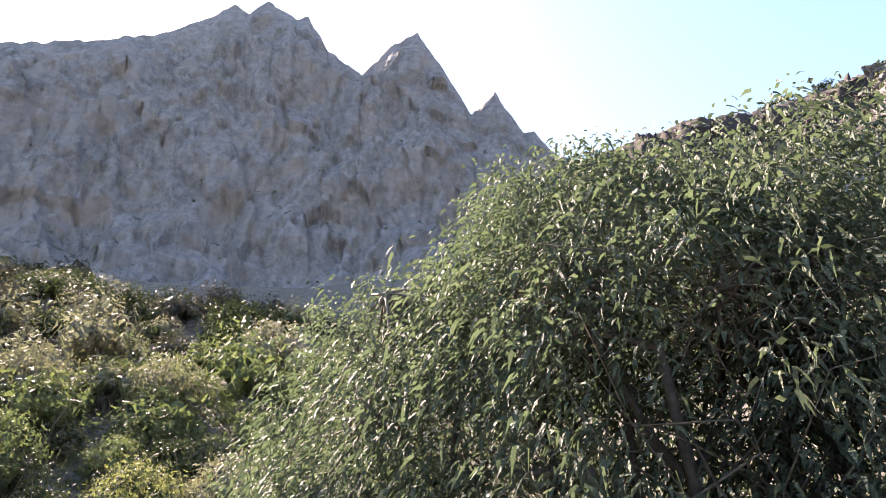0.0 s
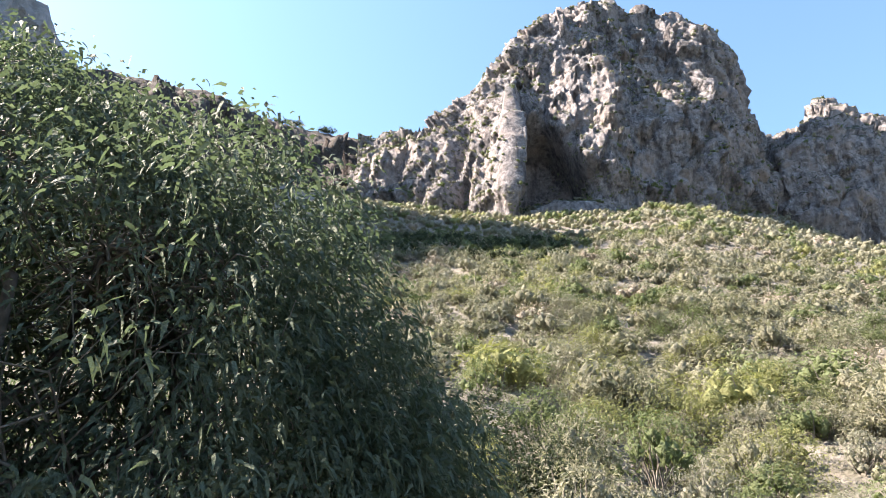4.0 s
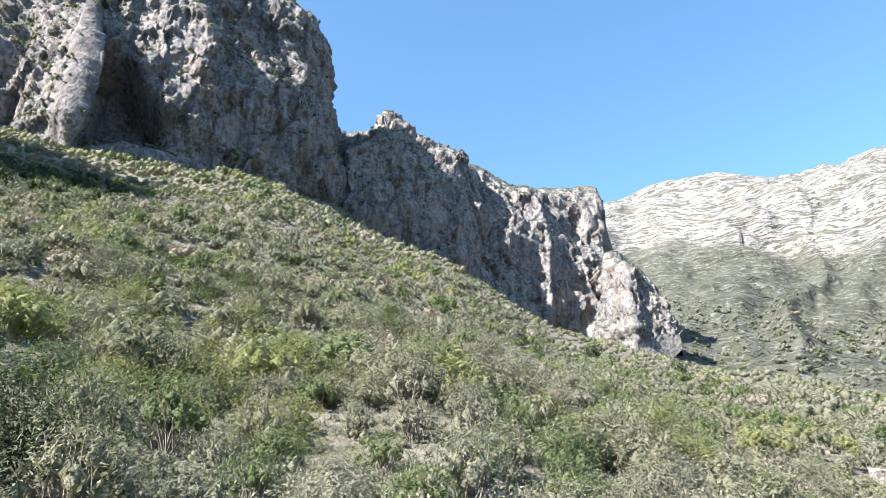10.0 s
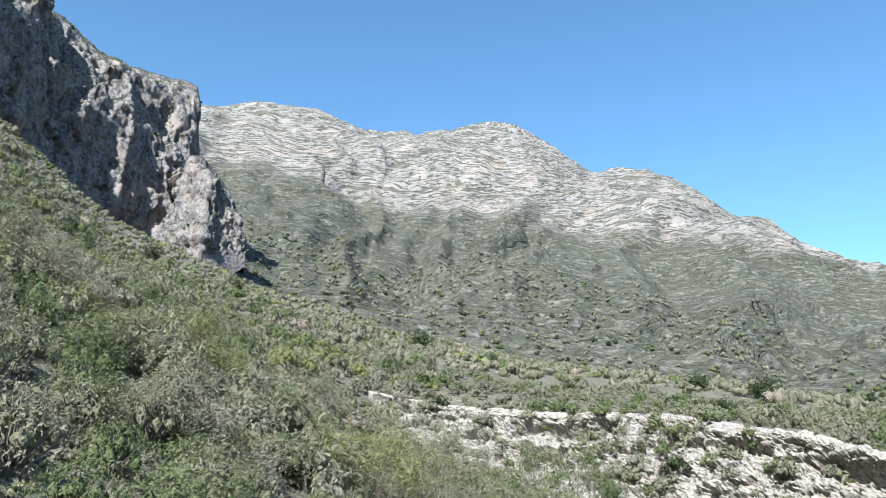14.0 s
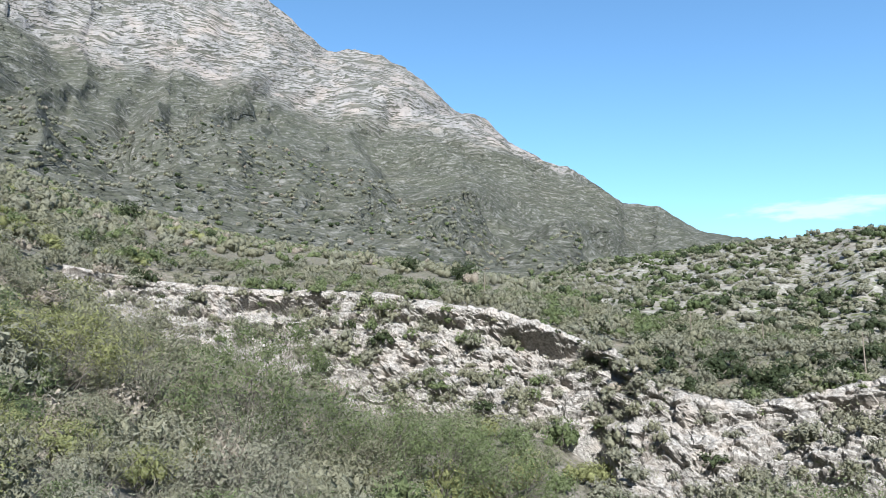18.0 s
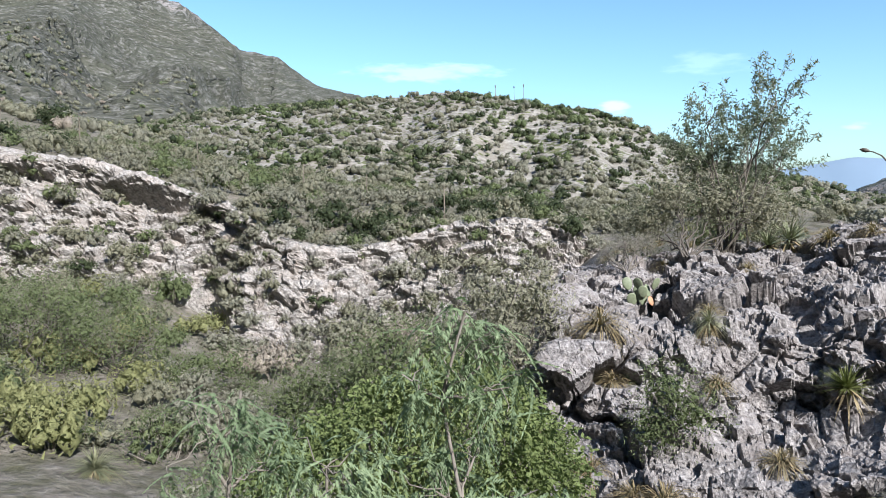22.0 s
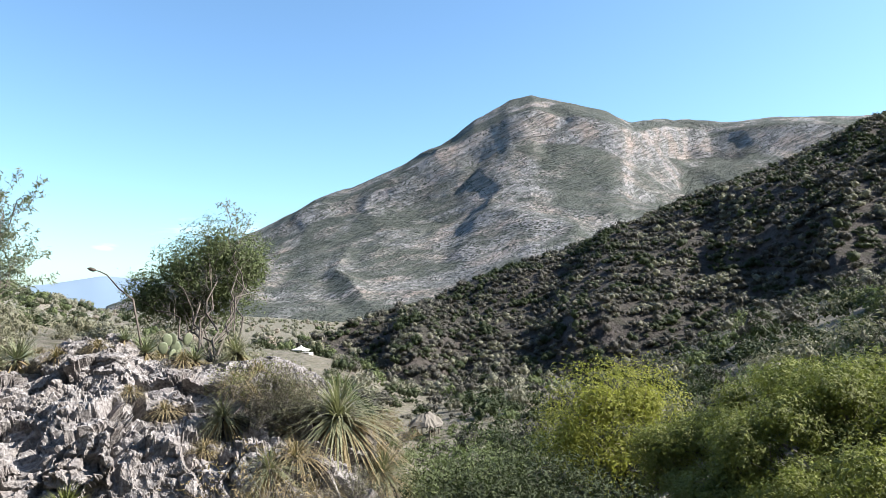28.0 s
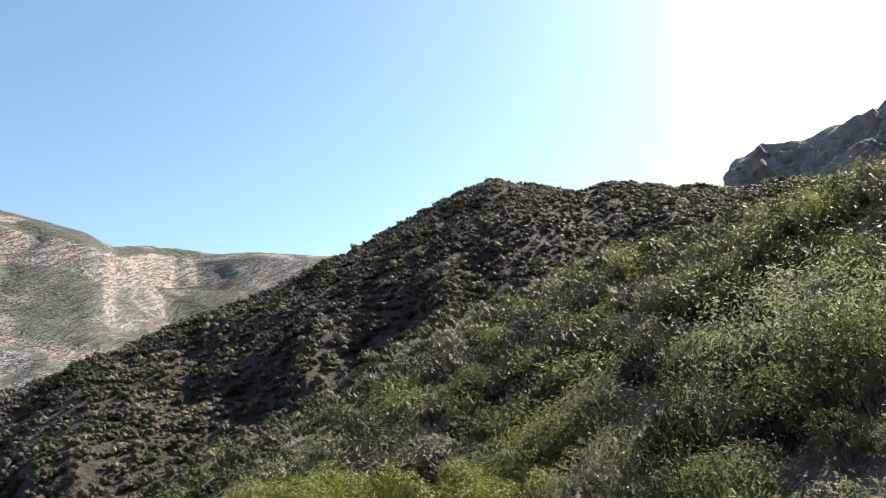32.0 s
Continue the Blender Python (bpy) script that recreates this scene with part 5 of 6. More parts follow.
foot = at_bearing(18, 7.0)
drooping_tree("drooping_tree", "big round-crowned tree with drooping feathery green leaves", (foot.x, foot.y, land_height(foot.x, foot.y)[0] - 0.2),
              [lobe(20, 6.8, 6, 3.0, 2.9, 3.0), lobe(35, 6.6, -9, 2.4, 3.0, 2.6), lobe(1, 7.5, 3, 2.2, 2.8, 1.7), lobe(354, 7.0, -10, 2.2, 2.4, 1.8), lobe(12, 6.8, 19, 1.7, 1.6, 0.8), lobe(25.5, 6.8, 15, 1.5, 1.4, 0.7),
               lobe(20, 5.8, -17, 2.4, 2.3, 1.5), lobe(42, 6.4, -22, 1.9, 2.3, 2.2), lobe(4, 6.4, -20, 2.2, 2.2, 1.7), lobe(33, 5.9, -22, 2.2, 2.3, 1.8), lobe(41.5, 6.6, -9, 1.4, 2.1, 1.8), lobe(46.5, 6.8, -20, 1.15, 1.9, 1.4)],
              220000, 0.078, 301, twigs=1900, pairs=4, holes=-0.26, fronds=True)

# ---- things near the lookout ----
L_YUCCA = leaf_material("yucca_blade", (0.082, 0.101, 0.032), (0.189, 0.202, 0.076), glow=0.25, gloss=0.4, lace=0)
L_AGAVE = leaf_material("pale_agave_blade", (0.126, 0.151, 0.082), (0.214, 0.233, 0.139), glow=0.15, gloss=0.4, lace=0)
L_STRAW = leaf_material("dry_straw", (0.208, 0.163, 0.090), (0.360, 0.298, 0.187), glow=0.25, gloss=0.7, lace=0)
L_SILVER = leaf_material("silvery_green_leaf", (0.150, 0.175, 0.125), (0.270, 0.295, 0.215), glow=0.38, lace=0)
L_RUST = leaf_material("rusty_dry_leaf", (0.205, 0.155, 0.085), (0.37, 0.30, 0.175), glow=0.3, lace=0)
M_PAD = plain_material("cactus_pad_skin", (0.120, 0.145, 0.088), (0.195, 0.217, 0.145), 0.06, 0.5, 0.2)
M_PAD_RED = plain_material("reddened_cactus_skin", (0.328, 0.158, 0.095), (0.391, 0.252, 0.158), 0.05, 0.5, 0.2)
M_THATCH = plain_material("grey_palm_thatch", (0.095, 0.085, 0.072), (0.189, 0.173, 0.151), 0.12, 0.9, 0.8)
M_POST = plain_material("weathered_post", (0.126, 0.104, 0.082), (0.239, 0.208, 0.170), 0.1)
M_CANVAS = plain_material("white_canvas", (0.55, 0.54, 0.52), (0.66, 0.65, 0.63), 0.4, 0.7, 0.1)
M_STALK = plain_material("dry_flower_stalk", (0.101, 0.082, 0.057), (0.227, 0.195, 0.139), 0.05)


ROCK_P = outcrop.p.reshape(-1, 3)
ROCK_D = np.hypot(ROCK_P[:, 0], ROCK_P[:, 1])
ROCK_AZ = np.degrees(np.arctan2(ROCK_P[:, 0], ROCK_P[:, 1])) % 360
ROCK_EL = np.degrees(np.arctan2(ROCK_P[:, 2] - EYE, ROCK_D))


def on_rock(az, el, sink=0.05):
    """The nearest place of the outcrop in that direction from the eye."""
    off = np.hypot(ROCK_AZ - az, ROCK_EL - el)
    close = np.where(off < max(0.35, off.min() + 0.05))[0]
    q = ROCK_P[close[np.argmin(ROCK_D[close])]]
    return Vector((q[0], q[1], q[2] - sink))


def on_land(az, d, sink=0.05):
    p = at_bearing(az, d)
    return Vector((p.x, p.y, land_height(p.x, p.y)[0] - sink))


def rosette_arrays(rng, count, length, width, low=-0.15, high=1.0, bend=0.35, segs=4):
    a = rng.random(count) * 2 * np.pi
    s = rng.uniform(low, high, count)
    c = np.sqrt(np.maximum(1 - s * s, 0.02))
    along = unit(np.stack([np.cos(a) * c, np.sin(a) * c, s], 1))
    side = np.stack([-np.sin(a), np.cos(a), 0 * a], 1)
    base = along * 0.03
    return blades(base, along, side, length * rng.uniform(0.75, 1.1, count), width * rng.uniform(0.8, 1.2, count), bend, segs)


def rosette_plant(name, label, category, mat, seed, count=120, length=0.7, width=0.035, bend=0.3, low=-0.1, dead=60, group="", trunk=0.12):
    """A yucca, sotol or agave: stiff blades round a short stem, with a skirt of dead ones."""
    rng = np.random.default_rng(seed)
    top = tagged(new(name), label, category, group)
    v, q = rosette_arrays(rng, count, length, width, low, 1.0, bend)
    part("rosette", quad_mesh(name + "_rosette", v + (0, 0, trunk), q, [mat]), top)
    if dead:
        v, q = rosette_arrays(rng, dead, length * 0.9, width, -0.75, -0.05, 0.55)
        part("skirt", quad_mesh(name + "_skirt", v + (0, 0, trunk), q, [L_STRAW]), top, "dead straw-coloured leaf skirt")
    v, q = tube([(0, 0, -0.1), (0, 0, trunk * 0.6), (0, 0, trunk)], [0.07, 0.08, 0.05], 7)
    part("trunk", quad_mesh(name + "_trunk", v, q, [M_BARK], shade=True), top)
    return top


def tuft(name, label, seed, length=0.72, count=200):
    """A clump of dry grass that falls over its edge."""
    rng = np.random.default_rng(seed)
    v, q = rosette_arrays(rng, count, length, 0.018, 0.1, 1.0, 0.75, 4)
    return tagged(new(name, quad_mesh(name, v, q, [L_STRAW, L_OLIVE], (np.arange(len(q)) % 7 == 0).astype(int))), label, "grass", "dry grass tufts")


def put(ob, place, size=1.0, turn=0.0):
    ob.matrix_basis = pose(*place, 0, 0, turn) @ Matrix.Scale(size, 4)
    return ob


def another(ob, place, size=1.0, turn=0.0):
    made = copy_thing(ob, pose(*place, 0, 0, turn))
    made.scale = (size, size, size)
    return made


yucca = rosette_plant("yucca", "bright yellow-green spiky yucca on grey rock", "yucca", L_YUCCA, 401, 130, 0.42, 0.035, 0.15, 0.0, 30, "yuccas")
put(yucca, on_rock(203.9, -14.2), 1.0)
L_SOTOL = leaf_material("grey_green_blade", (0.150, 0.160, 0.095), (0.320, 0.315, 0.200), glow=0.28, gloss=0.5, lace=0)
sotol = rosette_plant("sotol", "large grey-green sotol with drooping dead leaves", "sotol", L_SOTOL, 402, 240, 0.85, 0.022, 0.45, -0.2, 130, "sotols")
put(sotol, on_rock(209.2, -21.5), 1.0)
for az, el, s in ((214.0, -8.7, 0.85), (222.6, -9.6, 1.7), (214.9, -1.6, 0.95), (194.7, -10.3, 0.5), (217.5, -12.5, 0.8), (226, -13, 0.9)):
    another(sotol, on_rock(az, el), s, az * 3)
agave = rosette_plant("agave", "pale silvery agave on top of the outcrop", "agave", L_AGAVE, 403, 70, 0.75, 0.06, 0.12, 0.05, 20, "agaves")
put(agave, on_rock(200.2, -4.3), 1.0)
for az, el, s in ((208.5, -3.6, 0.75), (198.6, -4.5, 0.7), (206.9, -2.7, 0.5), (211.5, -4.4, 0.7)):
    another(agave, on_rock(az, el), s, az * 5)
grass = tuft("grass_tuft", "tuft of dry straw-coloured grass on rock", 404)
put(grass, on_rock(186.5, -11.0), 1.25)
for az, el, s in ((181.9, -20.2, 1.3), (185.8, -22, 1.0), (192.0, -24, 1.3), (189.2, -23.5, 0.9), (194.7, -9.4, 0.8), (202.5, -3.6, 0.9), (204.8, -3.1, 0.8), (211, -4.3, 1.0), (216, -5.2, 1.1), (219, -6.5, 1.0), (215.8, -7, 0.9), (197.5, -6, 0.6), (191.5, -6, 0.6),
                  (207.5, -6.2, 0.6), (212.5, -11, 0.8), (218.5, -9.5, 0.9), (187.5, -15, 0.7), (199.5, -19.5, 0.8), (195.5, -14.5, 0.6), (221, -14, 1.0), (225, -9, 0.9), (216.5, -14.5, 1.1), (219.5, -11.5, 1.2), (223, -9, 1.1), (227, -11.5, 1.1), (213.5, -17, 1.0), (222, -16, 1.2), (217.8, -18, 1.1), (225.5, -13, 1.2), (214.5, -6, 0.9), (210, -8, 0.8)):
    another(grass, on_rock(az, el), s, az * 7)
for k in range(46):
    az = 187 + 34 * ((k * 0.618) % 1)
    another(grass, on_land(az, 16.5 + 14 * ((k * 0.377) % 1)), 0.8 + 0.5 * ((k * 0.71) % 1), k * 53)
for az, el, d in ((85.3, 12.4, 40), (64.5, 10.4, 26), (66.6, 10.6, 26), (68.0, 10.3, 27), (82.5, 4.6, 17.8), (92.2, 10.6, 40), (57, 19, 62), (80, 19.5, 75), (76.5, 10.5, 31), (127, -8.5, 24), (148, -9.5, 28), (98, 6, 32), (147.3, -20, 20.0)):
    another(sotol, on_land(az, d, -0.05), 1.1 + 0.35 * math.sin(az), az * 9)
tree_yucca = rosette_plant("tree_yucca", "tall yucca with a bushy yellow-green head in the gully", "yucca", L_YUCCA, 405, 200, 0.8, 0.03, 0.5, -0.2, 90, "yuccas", 1.5)
put(tree_yucca, on_land(125.0, 24.0), 1.0)


def pad_mesh(name, mat, w=0.11, h=0.15, t=0.022):
    u, v = np.meshgrid(np.linspace(0, np.pi, 9), np.linspace(0, 2 * np.pi, 14, endpoint=False), indexing="ij")
    p = np.stack([w * np.sin(u) * np.cos(v) * (1 - 0.18 * np.cos(u)), t * np.sin(u) * np.sin(v), h - h * np.cos(u)], -1)
    n, m = u.shape
    i, j = np.meshgrid(np.arange(n - 1), np.arange(m), indexing="ij")
    k = (j + 1) % m
    q = np.stack([i * m + j, i * m + k, (i + 1) * m + k, (i + 1) * m + j], -1).reshape(-1, 4)
    return quad_mesh(name, p.reshape(-1, 3), q, [mat], shade=True)


def prickly_pear(label, place, size, seed, pads, red=0):
    rng = np.random.default_rng(seed)
    top = tagged(new("prickly_pear"), label, "cactus", "prickly pears")
    green, ripe = pad_mesh("pad_green", M_PAD), pad_mesh("pad_red", M_PAD_RED, 0.09, 0.11)
    for k in range(pads):
        ob = part("pad", ripe if k < red else green, top, "reddened pad" if k < red else "")
        tier = k % 3
        ob.matrix_basis = pose(rng.uniform(-0.32, 0.32), rng.uniform(-0.08, 0.08), tier * 0.17 - 0.03, rng.uniform(-18, 18), rng.uniform(-30, 30), rng.uniform(-50, 50))
    top.matrix_basis = pose(*place, 0, 0, 10) @ Matrix.Scale(size, 4)
    return top


prickly_pear("green prickly pear with one reddened pad on rock", on_rock(189.6, -9.0), 0.85, 411, 11, 2)
prickly_pear("dusty green prickly pear among grasses", on_rock(210.0, -3.4), 0.9, 412, 9, 0)


# small trees and shrubs on the outcrop
def leafy_tree(name, label, base, lobes, leaves, leaf, mat, seed, stems=5, r0=0.05, airy=0.15, twigs=60, tumble=0.65, wide=0.6, category="tree", group="", dense=0.68, bunch=1, cavity=-9.0):
    """A small tree or tall shrub: forked stems that run into rounded leafy lobes."""
    rng = np.random.default_rng(seed)
    top = tagged(new(name), label, category, group)
    base = np.asarray(base, float)
    c = np.array([l[:3] for l in lobes], float)
    r = np.array([l[3:6] for l in lobes], float)
    w = np.array([l[6] for l in lobes], float)
    wood, thin, tips = Pile(), Pile(), []
    for k in range(max(stems, len(c))):
        i = k % len(c)
        b = base + rng.normal(size=3) * (r0 * 2.5, r0 * 2.5, 0)
        e = c[i] + rng.normal(size=3) * r[i] * 0.2
        wood.add(*tube(*limb(rng, b, e, r0, r0 * 0.3, 8, 0.035), 6))
        for _ in range(max(3, twigs // max(stems, len(c)))):
            d = unit(rng.normal(size=3) + (0, 0, 0.4))
            f = b + (e - b) * rng.uniform(0.55, 1.0)
            path = limb(rng, f, c[i] + d * r[i] * rng.uniform(0.7, 1.05), r0 * 0.22, r0 * 0.05, 5, 0.06)
            thin.add(*tube(*path, 4))
            tips.append(path[0])
    if stems < 13:
        part("trunk", wood.mesh(name + "_trunk", [M_BARK], True), top)
    else:
        thin.add(np.concatenate(wood.v), np.concatenate(wood.q))
    part("brushwood", thin.mesh(name + "_brushwood", [M_TWIG], True), top)
    k = rng.choice(len(c), leaves, p=w / w.sum())
    d = unit(rng.normal(size=(leaves, 3)) + (0, 0, 0.15))
    if dense:
        pos = c[k] + d * r[k] * (0.62 + 0.44 * rng.random(leaves) + airy * np.abs(rng.normal(size=leaves)))[:, None]
        ok = ~inside_others(pos, k, c, r, 0.7) & (fbm(pos * (0.75 / r.mean()), 2, 93) + 0.25 * d[:, 2] > cavity)
        if bunch > 1:
            ok = np.repeat(np.where(ok)[0][:leaves // bunch], bunch)
        pos, d, k = pos[ok], d[ok], k[ok]
        leaves = len(pos)
        if bunch > 1:
            pos = pos + rng.normal(size=pos.shape) * leaf * 0.8
        pos = pos + 0.14 * r[k] * fbm(pos * (2.0 / r.mean()), 3, 91)[:, None]
    if not dense:
        line = np.array(tips)[rng.integers(0, len(tips), leaves)]
        u = 4 * (1 - 0.75 * rng.random(leaves) ** 1.3)
        i = np.minimum(u.astype(int), 3)
        g = (u - i)[:, None]
        pos = line[np.arange(leaves), i] * (1 - g) + line[np.arange(leaves), i + 1] * g + rng.normal(size=(leaves, 3)) * leaf * 0.5
    face = unit(d + (0, 0, 0.3) + tumble * rng.normal(size=d.shape))
    along = unit(np.cross(face, rng.normal(size=d.shape)))
    size = leaf * (0.6 + 0.8 * rng.random(leaves))
    v, q = blades(pos, along, np.cross(face, along), size, size * wide)
    if dense:
        n = len(v) // 9
        k = rng.choice(len(c), n, p=w / w.sum())
        di = unit(rng.normal(size=(n, 3)))
        fc = unit(di + 0.6 * rng.normal(size=(n, 3)))
        al = unit(np.cross(fc, rng.normal(size=(n, 3))))
        sz = leaf * rng.uniform(1.4, 2.3, n)
        cv, cq = blades(c[k] + di * r[k] * rng.uniform(0.2, dense, (n, 1)), al, np.cross(fc, al), sz, sz * 0.8)
        v, q = np.concatenate([v, cv]), np.concatenate([q, cq + len(v)])
    part("crown", quad_mesh(name + "_crown", v, q, [mat]), top)
    return top


def crown(az, d, el, r, rz=None, w=1.0):
    p = at_bearing(az, d, rise(el, d))
    return (p.x, p.y, p.z, r, r, rz or r, w)


leafy_tree("slender_tree", "airy silvery-leaved small tree growing from the outcrop", on_rock(195.8, -4.9), [crown(194.5, 17, 5.2, 0.75, 0.9, 1), crown(199, 17, 6.4, 0.8, 0.9, 1.1), crown(197.5, 17, 3.5, 0.95, 0.9, 1), crown(199.8, 17, 2.5, 0.7, 0.8, .8), crown(193, 16.8, 2.5, 0.7, 0.7, .5), crown(196, 17, 0.2, 1.0, 0.7, .6)],
           11500, 0.08, L_SILVER, 421, stems=12, r0=0.03, airy=0.16, twigs=170, dense=0)
leafy_tree("leafy_shrub", "olive green bush at the foot of a slender tree", on_rock(193.0, -5.2), [crown(191.5, 16.3, -1.5, 0.85, 0.9), crown(195, 16.3, -1.8, 0.95, 0.8), crown(198, 16.3, -2.2, 0.8, 0.6), crown(190, 16.3, -3.3, 0.7, 0.5)], 9000, 0.06, L_OLIVE, 422, stems=12, r0=0.02, category="shrub")
leafy_tree("round_tree", "small round-crowned green tree with dark twisted stems", on_rock(212.6, -3.0), [crown(210.5, 18, 1.8, 0.85, 0.85), crown(213, 18, 3.4, 1.05, 0.95, 1.3), crown(215.2, 18, 2.4, 0.85, 0.9), crown(208.4, 18.2, 0.2, 0.7, 0.7), crown(213.2, 18, 0.6, 1.0, 0.85), crown(211, 18, -0.6, 0.7, 0.6)],
           14000, 0.075, L_GREEN, 423, stems=9, r0=0.03, airy=0.03, twigs=160, dense=0.6, bunch=6, cavity=-0.15)
leafy_tree("round_tree", "thin leafy sprig rising above a round tree", on_rock(214.0, -3.0), [crown(214.6, 18.3, 6.3, 0.42, 0.3), crown(213.4, 18.3, 7.0, 0.3, 0.25)], 260, 0.08, L_SILVER, 424, stems=3, r0=0.02, airy=0.16, twigs=16, dense=0)
leafy_tree("dark_shrub", "dense dark shrub against the rock's edge", on_land(177.5, 11.5), [crown(178.5, 12.0, -9.5, 1.0, 1.1), crown(177, 12, -13, 1.1, 1.1), crown(180, 12, -14, 0.9, 1.2), crown(181.5, 12.3, -9.5, 0.7, 0.7)], 6500, 0.06, L_OLIVE, 425, stems=12, r0=0.025, category="shrub")
leafy_tree("grey_shrub", "grey leafless shrub on the rock's shoulder", on_rock(188.7, -6.6), [crown(188.2, 15, -4.8, 0.55, 0.4), crown(190, 15, -5.0, 0.6, 0.35), crown(186.8, 15, -5.4, 0.4, 0.3)], 1300, 0.05, L_GREY, 426, stems=14, r0=0.014, twigs=160, dense=0, category="shrub", group="shrubs on the outcrop")
leafy_tree("dark_shrub", "dark small-leaved shrub rooted in a rock crack", on_rock(192.2, -18.5), [crown(191.6, 10.3, -15.5, 0.5, 0.45), crown(193.4, 10.3, -17, 0.5, 0.5), crown(190.8, 10.2, -18.5, 0.45, 0.4)], 3000, 0.045, L_GREEN, 427, stems=8, r0=0.018, category="shrub", group="shrubs on the outcrop")
leafy_tree("rusty_shrub", "tall brown shrub with thin grey stems and dry leaves", on_rock(215.5, -22), [crown(214, 9.3, -15, 0.75, 0.7), crown(217.5, 9.3, -14, 0.75, 0.8), crown(219, 9.2, -19, 0.7, 0.6), crown(215.2, 9.2, -20, 0.7, 0.5), crown(212, 9.2, -21, 0.5, 0.5)], 2800, 0.05, L_RUST, 428, stems=16, r0=0.016, airy=0.25, twigs=240, dense=0, category="shrub", group="shrubs on the outcrop")
leafy_tree("broom_shrub", "upright green broom-like shrub beside the rock", on_rock(219.5, -9.5), [crown(218.5, 12.4, -7.4, 0.5, 0.5), crown(220, 12.4, -8, 0.5, 0.5), crown(217, 12.4, -8.6, 0.45, 0.45)], 3800, 0.07, L_OLIVE, 429, stems=20, r0=0.014, airy=0.2, twigs=260, dense=0, wide=0.3, category="shrub", group="shrubs on the outcrop")
leafy_tree("broom_shrub", "yellowish dry brush on the outcrop's edge", on_rock(217.3, -7.5), [crown(216.5, 12.5, -5.8, 0.55, 0.45), crown(218.6, 12.5, -6.4, 0.55, 0.45), crown(214, 12.6, -6.3, 0.45, 0.35)], 2200, 0.06, L_YELLOW, 430, stems=18, r0=0.012, airy=0.25, twigs=220, dense=0, wide=0.3, category="shrub", group="shrubs on the outcrop")
leafy_tree("dark_shrub", "low dark thicket below the outcrop", on_land(229.5, 13), [crown(229, 13, -14, 1.0, 0.8), crown(232, 14, -13.5, 1.1, 0.9), crown(226.5, 12, -19, 0.9, 0.7), crown(235, 14.5, -15, 1.1, 0.9)], 6000, 0.075, L_GREEN, 431, stems=9, r0=0.03, category="shrub")

# Bushes with near-black leaves, the deep shade below the outcrop put into colour.
for az, d, el, r in ((233, 11.5, -15.5, 1.2), (237.5, 12.5, -14.5, 1.3), (242, 12, -16.5, 1.3)):
    leafy_tree("shade_bush", "bush coloured near-black for the shade below the rock outcrop", on_land(az, d), [crown(az - 2.4, d, el - 1.5, r * 0.7, r * 0.6), crown(az + 2.4, d, el - 1, r * 0.7, r * 0.6), crown(az, d, el, r * 0.8, r * 0.65), crown(az, d - 0.6, el - 5, r, r * 0.7)], 6000, 0.075, L_DARK, int(az), stems=6, r0=0.03, category="shrub", group="dark bushes below the outcrop", bunch=6, cavity=-0.2)

# trees of the hollow beyond the outcrop
leafy_tree("yellow_tree", "rounded yellow-green tree with pale stems", on_land(244.2, 27), [crown(243, 27, -8.0, 1.9, 1.7), crown(246, 27.5, -7.6, 1.7, 1.5), crown(241, 27, -10.5, 1.5, 1.4), crown(244.5, 26.5, -11.5, 2.0, 1.5)], 14000, 0.11, L_GOLD, 432, stems=8, r0=0.06, twigs=90, dense=0.55)
L_LAUREL = leaf_material("sunlit_laurel_leaf", (0.085, 0.105, 0.026), (0.33, 0.35, 0.105), glow=0.33, gloss=0.45, lace=0)
erng = np.random.default_rng(91)
clumps = []
for k in range(120):
    az, up = 247 + 32 * erng.random(), erng.random()
    top_el = np.interp(az, [247, 251, 255, 260, 266, 272, 279], [-10.5, -8, -5.6, -4.4, -4.8, -5.2, -6])
    el = top_el - 9.5 * up
    clumps.append(crown(az, 19.5 - 3.5 * up + 0.8 * erng.normal(), el, erng.uniform(0.6, 1.05), erng.uniform(0.5, 0.8)))
leafy_tree("evergreen_tree", "large dense dark green tree with sunlit rounded clumps", on_land(262, 19), clumps, 100000, 0.082, L_LAUREL, 433, stems=9, r0=0.07, tumble=0.5, wide=0.7, airy=0.01, twigs=60, bunch=9, cavity=-0.12)
brush_at = ((218.6, -9.0, 0.8), (226.6, -12.5, 0.8), (224.3, -17.0, 0.8), (220.5, -18.0, 0.9))
for k, (az, el, s) in enumerate(brush_at):
    q = on_rock(az, el)
    d = math.hypot(q.x, q.y)
    a2 = math.degrees(math.atan2(q.x, q.y)) % 360
    leafy_tree("dry_brush", ("tan leafless brush growing between rocks", "rusty dry brush growing between rocks", "olive wiry brush growing between rocks")[k % 3], q, [crown(a2 - 1.6, d, el + 1.6, 0.42 * s, 0.38 * s), crown(a2 + 1.6, d, el + 2.2, 0.42 * s, 0.45 * s), crown(a2, d, el + 3.4, 0.36 * s, 0.36 * s)],
               1500, 0.055, (L_DRY, L_RUST, L_OLIVE)[k % 3], 480 + k, stems=16, r0=0.012, airy=0.3, twigs=220, dense=0, wide=0.3, category="shrub", group="dry brush on the outcrop")
leafy_tree("pale_tree", "pale green leafy tree on the rising bank", on_land(298, 19), [crown(295, 19, 2.0, 1.7, 1.6), crown(299.5, 19, 3.6, 1.8, 1.6), crown(304, 19, 2.2, 1.9, 1.7), crown(298, 18.5, -2, 2.0, 1.6), crown(303, 18.5, -3, 2.0, 1.6), crown(292, 18, -3, 1.5, 1.2)], 15000, 0.12, L_SILVER, 434, stems=9, r0=0.07, airy=0.2, twigs=110, dense=0.55)
